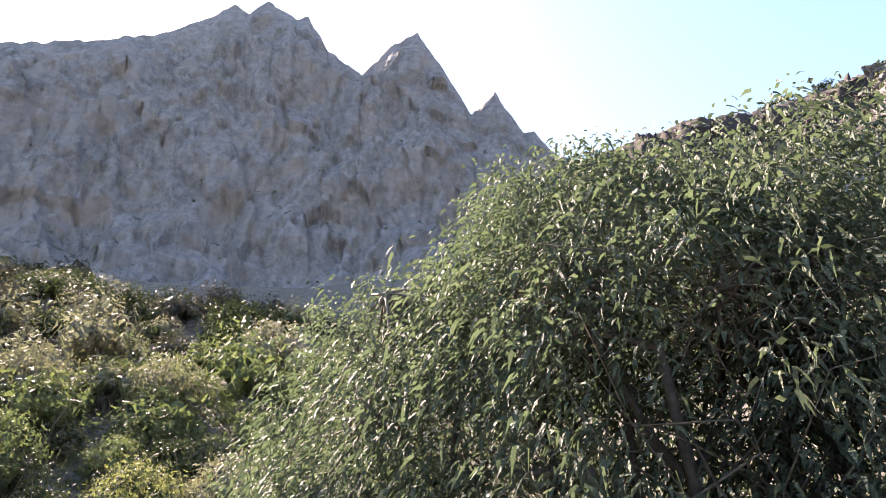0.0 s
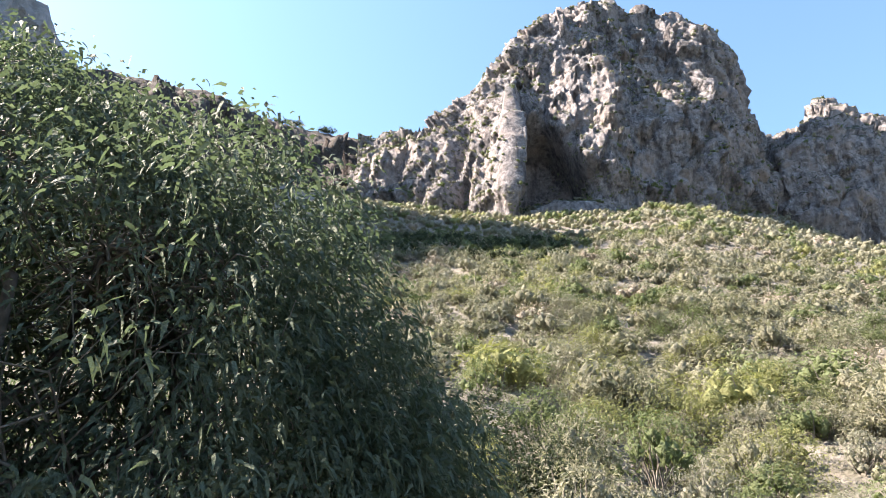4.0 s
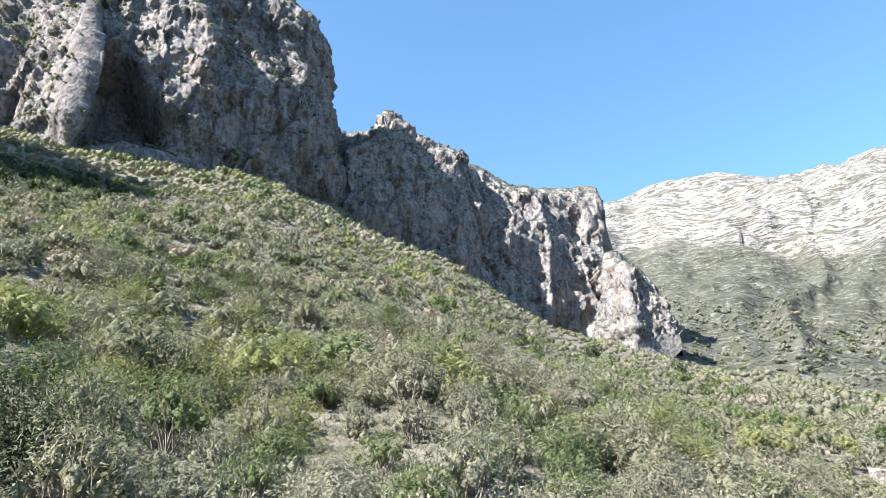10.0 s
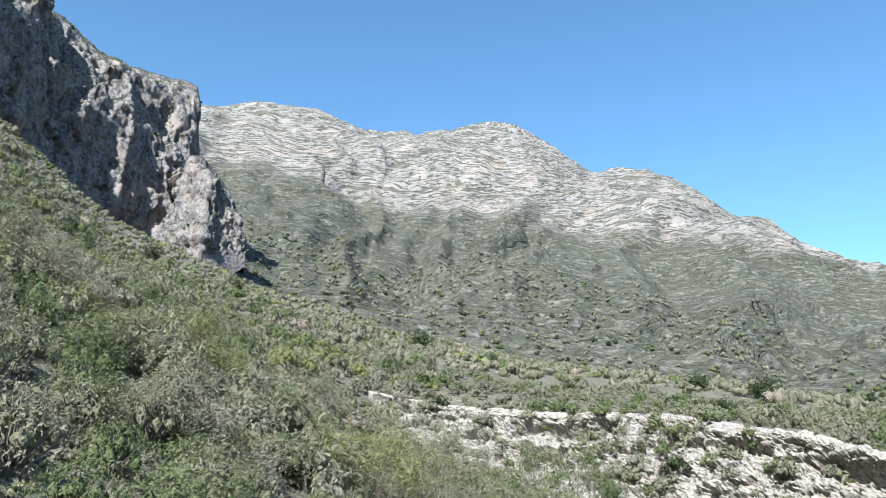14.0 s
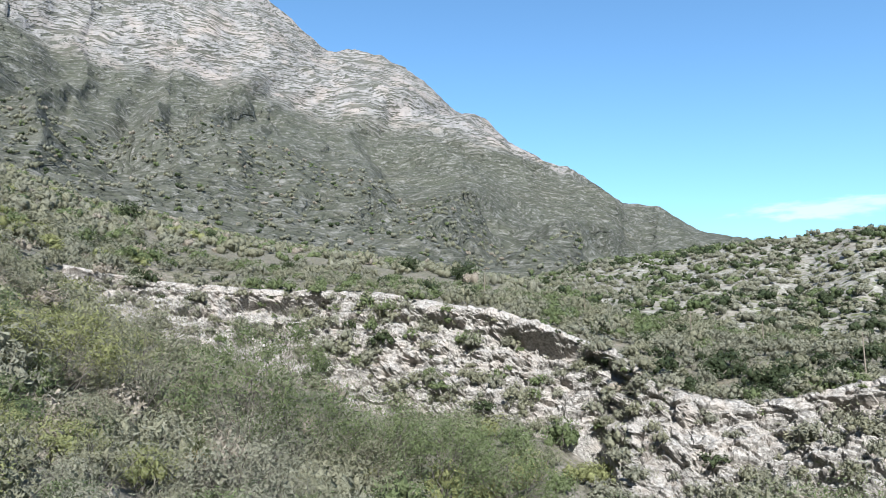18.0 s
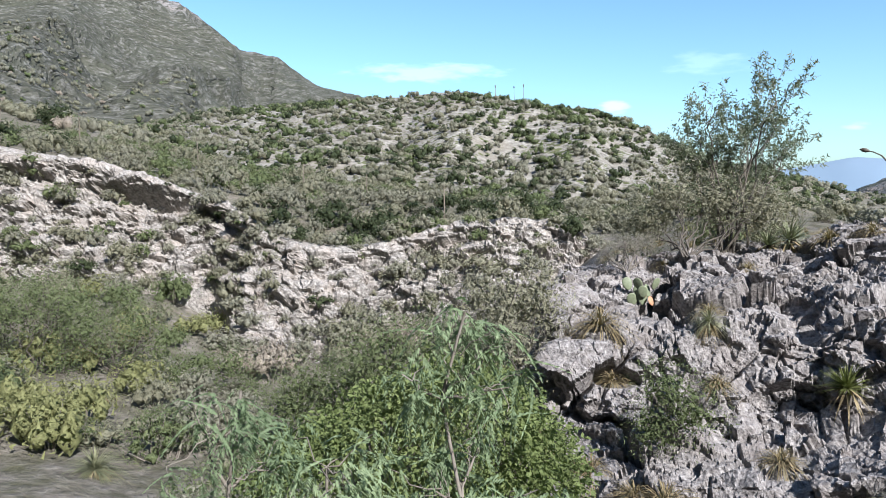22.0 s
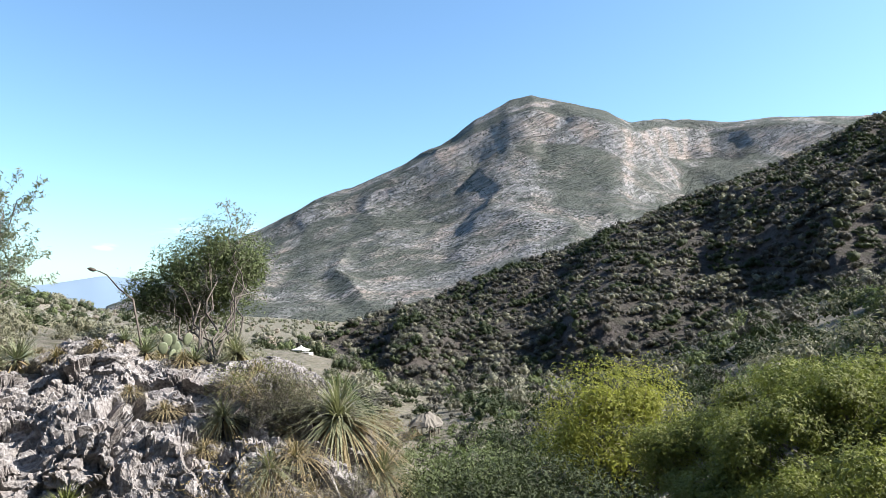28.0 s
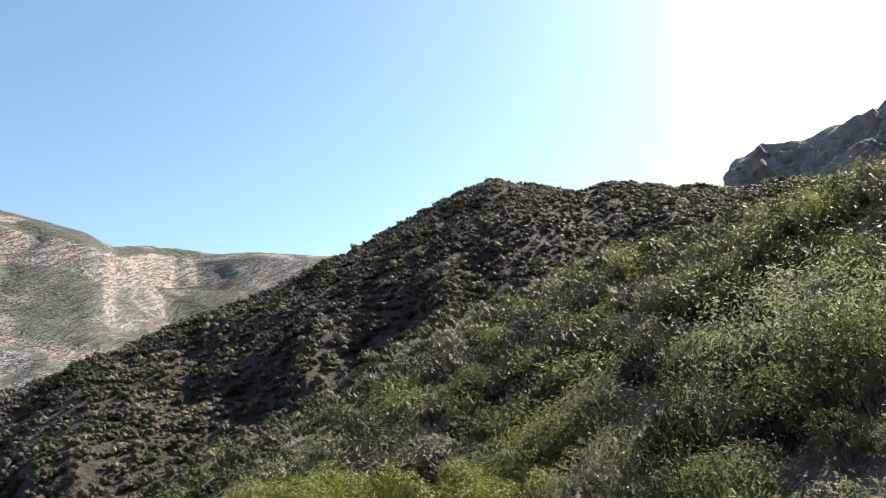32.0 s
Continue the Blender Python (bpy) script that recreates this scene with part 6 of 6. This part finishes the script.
leafy_tree("green_tree", "leafy yellow-green sapling among darker scrub", on_land(278, 22), [crown(277.5, 22, -3.5, 1.4, 1.2), crown(280.5, 22, -2.8, 1.3, 1.2), crown(275, 21.5, -5, 1.3, 1.0)], 6000, 0.12, L_YELLOW, 435, stems=6, r0=0.05)
leafy_tree("slim_tree", "slim pale-leaved tree on the hillside", on_land(286.4, 47), [crown(286.2, 47, 9.6, 1.4, 2.0), crown(286.8, 47, 6.6, 1.6, 1.5), crown(285.5, 47, 7.8, 1.3, 1.4)], 2600, 0.24, L_YELLOW, 436, stems=4, r0=0.09)
for k, (az, d, el, r, mat) in enumerate(((299, 42, 11.5, 2.6, L_YELLOW), (293.5, 46, 9.5, 2.8, L_DARK), (303, 40, 9, 3.0, L_DARK), (296, 38, 7, 2.4, L_OLIVE), (281.5, 45, 7.2, 2.6, L_DARK), (274, 42, 1.8, 2.6, L_DARK), (289.5, 36, 3.5, 2.2, L_OLIVE), (268, 38, -1.5, 2.4, L_OLIVE), (284, 33, 1, 2.0, L_GREEN), (306, 32, 6, 2.4, L_GREEN), (270.5, 30, -4.5, 1.9, L_OLIVE))):
    leafy_tree("hillside_tree", ("bushy green tree on the rising bank", "dark bushy tree on the rising bank")[mat is L_DARK], on_land(az, d), [crown(az - 1.6, d, el - 1.2, r * 0.8, r * 0.75), crown(az + 1.4, d, el, r * 0.85, r * 0.8), crown(az, d, el - 3, r, r * 0.8)], 5200, 0.15, mat, 440 + k, stems=4, r0=0.08, twigs=40, group="trees on the rising bank")
leafy_tree("evergreen_bush", "dark round evergreen bush below the slope", on_land(53, 17), [crown(52.0, 17, 8.8, 1.7, 1.5), crown(56.0, 17, 6.8, 1.6, 1.4), crown(49.5, 16.5, 7.0, 1.8, 1.6), crown(53.5, 16.2, 4.0, 2.0, 1.5)], 15000, 0.085, L_DARK, 451, stems=6, r0=0.05, tumble=0.6, category="shrub")
leafy_tree("evergreen_bush", "dense dark evergreen bush beside the drooping tree", on_land(44, 10.5), [crown(47.5, 10.5, 1.5, 1.3, 1.2), crown(43.5, 10.5, 6.5, 1.2, 1.2), crown(39, 10.6, 9, 1.5, 1.4), crown(45, 10, -4, 1.7, 1.5), crown(40, 10, 0, 1.8, 1.6), crown(49.5, 10, -5, 1.2, 1.2), crown(35, 10.6, 10, 1.5, 1.4)], 22000, 0.085, L_DARK, 453, stems=8, r0=0.05, tumble=0.6, airy=0.08, category="shrub")
leafy_tree("yellow_sapling", "bright yellow-leaved sapling before a dark bush", on_land(51.6, 14), [crown(51.3, 14, 8.6, 0.5, 0.5), crown(52.8, 14, 7.2, 0.5, 0.4), crown(50.6, 14, 6.4, 0.6, 0.5), crown(52, 14, 4.6, 0.6, 0.5)], 1100, 0.10, L_YELLOW, 452, stems=5, r0=0.025, airy=0.25, dense=0)
for k, (az, d, el, r, mat) in enumerate(((65.5, 26, 12.6, 2.0, L_YELLOW), (71.4, 22.5, 8.2, 1.8, L_YELLOW), (79.5, 32, 13.2, 2.1, L_GREY), (119.5, 33, 1.2, 2.3, L_OLIVE), (57.2, 42, 17.8, 2.2, L_GREY), (92, 38, 11, 1.6, L_DRY), (115, 27, 0.5, 2.0, L_YELLOW), (97, 30, 6.5, 1.5, L_OLIVE), (171.4, 17, -13, 1.8, L_GREEN), (127.5, 22, -9.5, 2.4, L_GREY), (130, 38, 0, 2.0, L_GREEN), (148, 36, -9, 2.0, L_GREEN), (142, 33, -7.5, 2.0, L_GREEN), (136, 30, -9, 1.9, L_OLIVE), (155, 30, -14, 1.8, L_GREEN), (165, 19, -15.5, 1.6, L_GREEN), (127.5, 29, -3.0, 3.2, L_GREEN), (133, 30, -5.6, 2.9, L_GREEN), (138.5, 31, -6.8, 2.8, L_GREEN), (143.5, 31, -8.2, 2.6, L_GREEN), (148.5, 31, -10.5, 2.3, L_GREEN), (121, 30, -1.5, 2.6, L_OLIVE))):
    leafy_tree("large_shrub", {L_YELLOW: "big rounded yellow-green shrub", L_GREY: "big grey rounded thorn shrub", L_OLIVE: "big olive-green rounded shrub", L_DRY: "bare brown twiggy shrub", L_GREEN: "big leafy green shrub in the gully"}[mat] + (" on the sunny slope" if mat is not L_GREEN else ""),
               on_land(az, d), [crown(az - 2, d, el - 0.6, r * 0.62, r * 0.55), crown(az + 2, d, el - 0.2, r * 0.62, r * 0.55), crown(az, d, el - 1.5, r * 0.8, r * 0.6), crown(az + 3.4, d, el - 2.2, r * 0.55, r * 0.5), crown(az - 3.4, d, el - 2.2, r * 0.55, r * 0.5)],
               6500, 0.085, mat, 460 + k, stems=9, r0=0.035, twigs=110, airy=0.16, category="shrub", group="large shrubs")


for k, q in enumerate(land_spots(np.random.default_rng(88), 22, 56, 114, 22, 48, 5.0)):
    d, r = math.hypot(q[0], q[1]), 1.5 + 0.9 * ((k * 0.618) % 1)
    mat, words = ((L_OLIVE, "wide olive-green rounded shrub"), (L_GREY, "wide grey twiggy shrub"), (L_YELLOW, "wide yellow-green feathery shrub"), (L_GREEN, "wide leafy green shrub"))[k % 4]
    side = np.array((q[1], -q[0], 0)) / d
    lobes = [(*(q + side * u * r + (0, 0, h * r)), r * a, r * a, r * 0.8 * a, 1.0) for u, h, a in ((-0.7, 0.35, 0.6), (0.7, 0.4, 0.6), (0, 0.7, 0.75), (-1.1, 0.15, 0.45), (1.15, 0.15, 0.45), (0.35, 0.95, 0.5))]
    leafy_tree("large_shrub", words + " on the sunny slope", q - (0, 0, 0.1), lobes, 6000, 0.08, mat, 700 + k, stems=9, r0=0.035, twigs=110, airy=0.12, category="shrub", group="large shrubs", bunch=4, cavity=-0.3)


# drooping saplings within arm's reach of the lookout
def drooping_sapling(label, base, tips, seed, leaf=0.09, stem_r=0.010):
    """A young tree with a bent pale stem; feathery leaves hang in bunches from its twigs."""
    rng = np.random.default_rng(seed)
    top = tagged(new("drooping_sapling"), label, "sapling", "drooping saplings")
    base = np.asarray(base, float)
    tips = [np.asarray(t, float) for t in tips]
    wood, pile = Pile(), Pile()
    main = tips[0]
    p, r = limb(rng, base, main, stem_r, stem_r * 0.35, 9, 0.02)
    wood.add(*tube(p, r, 7))
    pos, ahead = [], []
    for t in tips:
        f = p[np.argmin(np.linalg.norm(p - (t - (0, 0, 0.12)), axis=1))]
        if t is not main:
            wood.add(*tube(*limb(rng, f, t, stem_r * 0.45, stem_r * 0.15, 6, 0.05), 5))
        for _ in range(5):
            e = f + (t - f) * rng.uniform(0.55, 1.0) + rng.normal(size=3) * (0.045, 0.045, 0.03)
            wood.add(*tube(*limb(rng, f + (t - f) * rng.uniform(0.3, 0.9), e, stem_r * 0.2, stem_r * 0.08, 5, 0.08), 4))
            for _ in range(9):
                pos.append(e + rng.normal(size=3) * (0.018, 0.018, 0.018))
                ahead.append(unit(rng.normal(size=3) * (1, 1, 0.5) + np.array((0, 0, 0.1))))
    pos, ahead = np.array(pos), np.array(ahead)
    for part_ids in np.array_split(np.arange(len(pos)), 3):
        v, q = spray(rng, 1.0, 10, 0.34, 0.6)
        pile.add(*place_many(v, q, pos[part_ids], ahead[part_ids], leaf * rng.uniform(0.8, 1.5, len(part_ids))))
    part("trunk", wood.mesh("sapling_trunk", [M_TWIG], True), top, "pale grey bent stem")
    part("crown", pile.mesh("sapling_crown", [L_WEEP]), top, "hanging feathery green leaves")
    return top


L_WEEP = leaf_material("fresh_hanging_leaf", (0.130, 0.186, 0.105), (0.285, 0.352, 0.205), glow=0.38, lace=0)


def near_pt(az, d, up):
    p = at_bearing(az, d)
    return (p.x, p.y, EYE + up)


g = on_land(171, 2.05)
drooping_sapling("young tree with a bent pale stem and hanging leaves", g, [near_pt(175.6, 2.1, -0.32), near_pt(177.2, 2.1, -0.40), near_pt(178.6, 2.08, -0.50), near_pt(171.4, 2.05, -0.46), near_pt(176.5, 2.15, -0.62), near_pt(173, 2.05, -0.7), near_pt(180.5, 2.0, -0.72)], 501)
g = on_land(160.5, 2.0)
drooping_sapling("young shoot with leaves hanging from its bent tip", g, [near_pt(161.0, 2.0, -0.47), near_pt(158.0, 2.0, -0.5), near_pt(162.5, 2.0, -0.64)], 502, 0.075)
g = on_land(166, 1.9)
drooping_sapling("low leafy young tree with hanging leaves", g, [near_pt(166.5, 1.9, -0.62), near_pt(163.8, 1.85, -0.66), near_pt(169.0, 1.9, -0.64), near_pt(165.2, 1.8, -0.74)], 503, 0.075)
g = on_land(172, 4.6)
drooping_tree("feathery_tree", "low light green tree with feathery leaves below the lookout", (g.x, g.y, g.z), [lobe(166, 4.4, -23.5, 0.6, 0.5), lobe(171, 4.6, -21.0, 0.65, 0.5), lobe(175.5, 4.6, -19.0, 0.55, 0.45), lobe(179, 4.7, -22.5, 0.5, 0.5), lobe(168.5, 4.2, -29.5, 0.7, 0.5), lobe(175, 4.2, -27.5, 0.7, 0.5), lobe(162, 4.2, -30.5, 0.6, 0.45)],
              34000, 0.030, 511, twigs=320, trunks=3, r0=0.028, leaf_mat=L_FEATHER, holes=-0.1, fronds=True, frond_wide=0.8, frond_bend=0.2)


# dry flower stalks
def stalk(name, label, points, r0, mat=None, bud=0.0):
    top = tagged(new(name), label, "flower stalk", "flower stalks")
    pts = [tuple(p) for p in points]
    v, q = tube(pts, np.linspace(r0, r0 * 0.5, len(pts)), 6)
    part("stem", quad_mesh(name + "_stem", v, q, [mat or M_STALK], shade=True), top)
    if bud:
        a, b = np.array(pts[-2]), np.array(pts[-1])
        u = unit(b - a)
        v, q = tube([b - u * bud, b, b + u * bud * 1.2, b + u * bud * 2], [r0 * 0.6, r0 * 2.2, r0 * 1.8, r0 * 0.3], 6)
        part("bud", quad_mesh(name + "_bud", v, q, [M_BARK], shade=True), top, "dark seed head")
    return top


foot_p = on_rock(208.2, -3.2)
stalk("flower_stalk", "dark curved flower stalk leaning from the outcrop", [foot_p, at_bearing(207.2, 16.5, rise(0.0, 16.5)), at_bearing(206.2, 16.5, rise(0.8, 16.5)), at_bearing(205.4, 16.5, rise(1.75, 16.5)), at_bearing(204.9, 16.5, rise(2.0, 16.5)), at_bearing(204.5, 16.5, rise(2.1, 16.5))], 0.022, M_BARK, 0.06)
for az, d, h in ((174.3, 48, 3.0), (69.4, 62, 3.2), (147, 75, 3.0), (163, 60, 2.6), (155, 70, 2.8), (74, 70, 2.4), (168, 56, 2.4), (61, 95, 3.5), (49.9, 55, 2.5)):
    p = on_land(az, d)
    stalk("flower_stalk", "tall pale dry flower stalk above the scrub", [p, p + Vector((0.03, 0.02, h * 0.5)), p + Vector((0.06, 0, h))], 0.06, M_POST)


hill_crest = hill.p[:, -3]
for k, u in enumerate((0.575, 0.60, 0.615)):
    q = hill_crest[int(u * (len(hill_crest) - 1))]
    stalk("flower_stalk", "tall dry flower stalk on the stony hill's crest", [q - (0, 0, 0.3), q + (0.05, 0, 1.4), q + (0.1, 0.05, 2.4 + 0.4 * k)], 0.06, M_POST, 0.2)


# loose rocks
def boulder(label, place, size, seed, squash=(1, 1, 0.7), turn=0.0, mat=None):
    n, m = 44, 26
    a, b = np.meshgrid(np.linspace(0, 2 * np.pi, n, endpoint=False), np.linspace(0.02, np.pi - 0.02, m), indexing="ij")
    d = np.stack([np.cos(a) * np.sin(b), np.sin(a) * np.sin(b), np.cos(b)], -1).reshape(-1, 3)
    f1, f2, rid = cells(d * 1.7 + seed, 7)
    r = 0.8 + 0.22 * fbm(d * 1.3 + seed, 4, 5) + 0.16 * (rid - 0.5) + 0.1 * smooth(0, 0.2, f2 - f1) + 0.05 * fbm(d * 7 + seed, 3, 6)
    v = d * r[:, None] * np.array(squash) * size
    ob = new("boulder", quad_mesh("boulder", v, grid_faces(n, m, wrap=True), [mat or M_OUTCROP], shade=True))
    ob.matrix_basis = pose(*place, 0, 0, turn)
    return tagged(ob, label, "boulder", "boulders")


for k, (az, el, s, sq) in enumerate(((206.0, -3.2, 0.3, (1.4, 0.9, 0.5)), (183.8, -8.6, 0.65, (1.2, 1.0, 0.75)), (219.5, -5.4, 0.28, (1.4, 1, 0.5)))):
    boulder("grey pitted boulder lying on the outcrop", on_rock(az, el, 0.2), s, 3.1 * k + 1, sq, az * 11)
p = on_rock(224.4, -21.5, 0.3)
slab = boulder("tall pale rock slab leaning beside dry brush", p, 1.0, 77.7, (0.55, 0.32, 1.5), 40)
slab.rotation_euler = (0.12, 0.42, 0.6)


# the thatched shelter and the white pavilion
def thatched_shelter(place, turn):
    top = tagged(new("thatched_shelter"), "open shelter with a grey palm-thatch roof on posts", "shelter")
    rng = np.random.default_rng(601)
    for x in (-1.7, 0, 1.7):
        for y in (-1.2, 1.2):
            v, q = tube([(x, y, -0.3), (x, y, 1.1), (x, y, 2.2)], [0.09, 0.08, 0.07], 7)
            part("post", quad_mesh("post", v, q, [M_POST], shade=True), top)
    n = 40
    a = np.linspace(0, 2 * np.pi, n, endpoint=False)
    ring = np.sign(np.cos(a)) * np.abs(np.cos(a)) ** 0.6, np.sign(np.sin(a)) * np.abs(np.sin(a)) ** 0.6
    rows = []
    for s, z in ((1.0, 1.85), (0.98, 2.05), (0.75, 2.55), (0.5, 2.95), (0.25, 3.25), (0.06, 3.4)):
        j = 0.06 * rng.normal(size=n)
        rows.append(np.stack([ring[0] * (0.9 + 1.7 * s) * (1 + j), ring[1] * 1.9 * s * (1 + j), z + 0.08 * rng.normal(size=n)], 1))
    v = np.stack(rows, 1).reshape(-1, 3)
    part("roof", quad_mesh("roof", v, grid_faces(n, 6, wrap=True), [M_THATCH]), top, "layered grey palm thatch")
    m = 700
    ang, s = rng.random(m) * 2 * np.pi, rng.uniform(0.15, 1.02, m)
    base = np.stack([np.cos(ang) * (0.9 + 1.7 * s), np.sin(ang) * 1.9 * s, 3.45 - 1.5 * s + 0.05], 1)
    along = unit(np.stack([np.cos(ang), np.sin(ang), -0.85 + 0 * ang], 1) + 0.15 * rng.normal(size=(m, 3)))
    v, q = blades(base, along, np.stack([-np.sin(ang), np.cos(ang), 0 * ang], 1), np.full(m, 0.55), np.full(m, 0.12), 0.1, 2)
    part("frond", quad_mesh("frond", v, q, [M_THATCH]), top, "loose palm fronds on the roof")
    top.matrix_basis = pose(*place, 0, 0, turn) @ Matrix.Scale(0.64, 4)


thatched_shelter(on_land(229.3, 60, 0.0), 20)


def pavilion(place, turn):
    top = tagged(new("pavilion"), "small white pavilion with a pointed canvas roof", "pavilion")
    for x in (-1.6, 1.6):
        for y in (-1.6, 1.6):
            v, q = tube([(x, y, -0.4), (x, y, 1.2), (x, y, 2.3)], [0.07, 0.07, 0.07], 6)
            part("post", quad_mesh("post", v, q, [M_CANVAS], shade=True), top)
    rows = []
    for s, z in ((1.0, 2.0), (1.0, 2.3), (0.55, 2.6), (0.2, 3.1), (0.03, 3.6)):
        rows.append([(x * s, y * s, z) for x, y in ((-2, -2), (0, -1.95), (2, -2), (1.95, 0), (2, 2), (0, 1.95), (-2, 2), (-1.95, 0))])
    v = np.array(rows).transpose(1, 0, 2).reshape(-1, 3)
    part("roof", quad_mesh("roof", v, grid_faces(8, 5, wrap=True), [M_CANVAS]), top)
    v = [(-4.2, -1.5, -0.3), (-2.2, -1.5, -0.3), (-2.2, 1.5, -0.3), (-4.2, 1.5, -0.3), (-4.2, -1.5, 1.3), (-2.2, -1.5, 1.3), (-2.2, 1.5, 1.3), (-4.2, 1.5, 1.3)]
    q = [(0, 1, 5, 4), (1, 2, 6, 5), (2, 3, 7, 6), (3, 0, 4, 7), (4, 5, 6, 7)]
    part("side_wall", quad_mesh("side_wall", v, q, [M_CANVAS]), top, "low white annex")
    top.matrix_basis = pose(*place, 0, 0, turn) @ Matrix.Scale(0.55, 4)


pavilion(on_land(219.2, 118, 0.9), 15)

# single dark trees far out on the bench and along the saddle
for k, (az, d, s) in enumerate(((114.6, 185, 4.5), (119.2, 150, 5.5), (140.8, 120, 3.6), (145.4, 115, 4.6), (125, 160, 3.2), (104, 200, 5), (97.5, 210, 6), (98.5, 190, 5), (174.5, 150, 3))):
    p = on_land(az, d)
    c = (p.x, p.y, p.z + s * 0.45)
    leafy_tree("lone_tree", "lone dark green tree on the valley bench", p, [(c[0], c[1], c[2], s * 0.5, s * 0.5, s * 0.42, 1), (c[0] + s * 0.3, c[1], c[2] - s * 0.12, s * 0.4, s * 0.4, s * 0.3, 0.7), (c[0] - s * 0.25, c[1] + s * 0.2, c[2] - s * 0.1, s * 0.4, s * 0.4, s * 0.32, 0.7)], 420, s * 0.12, L_DARK, 520 + k, stems=3, r0=s * 0.03, twigs=12, tumble=0.5, wide=0.8, group="lone trees")
srng = np.random.default_rng(77)
crest_row = saddle.p[:, -2]
for k in range(16):
    q = crest_row[int((0.50 + 0.14 * srng.random()) * (len(crest_row) - 1))]
    s = srng.uniform(3.5, 6.5)
    leafy_tree("ridge_tree", "dark flat-topped tree on the saddle's ridge", q - (0, 0, 0.4), [(q[0], q[1], q[2] + s * 0.7, s * 0.5, s * 0.5, s * 0.2, 1), (q[0] + s * 0.3, q[1] - s * 0.2, q[2] + s * 0.55, s * 0.4, s * 0.4, s * 0.18, 0.7), (q[0] - s * 0.3, q[1] + s * 0.2, q[2] + s * 0.5, s * 0.35, s * 0.35, s * 0.18, 0.6)], 160, s * 0.13, L_DARK, 560 + k, stems=3, r0=s * 0.025, twigs=9, tumble=0.6, wide=0.8, group="ridge trees")
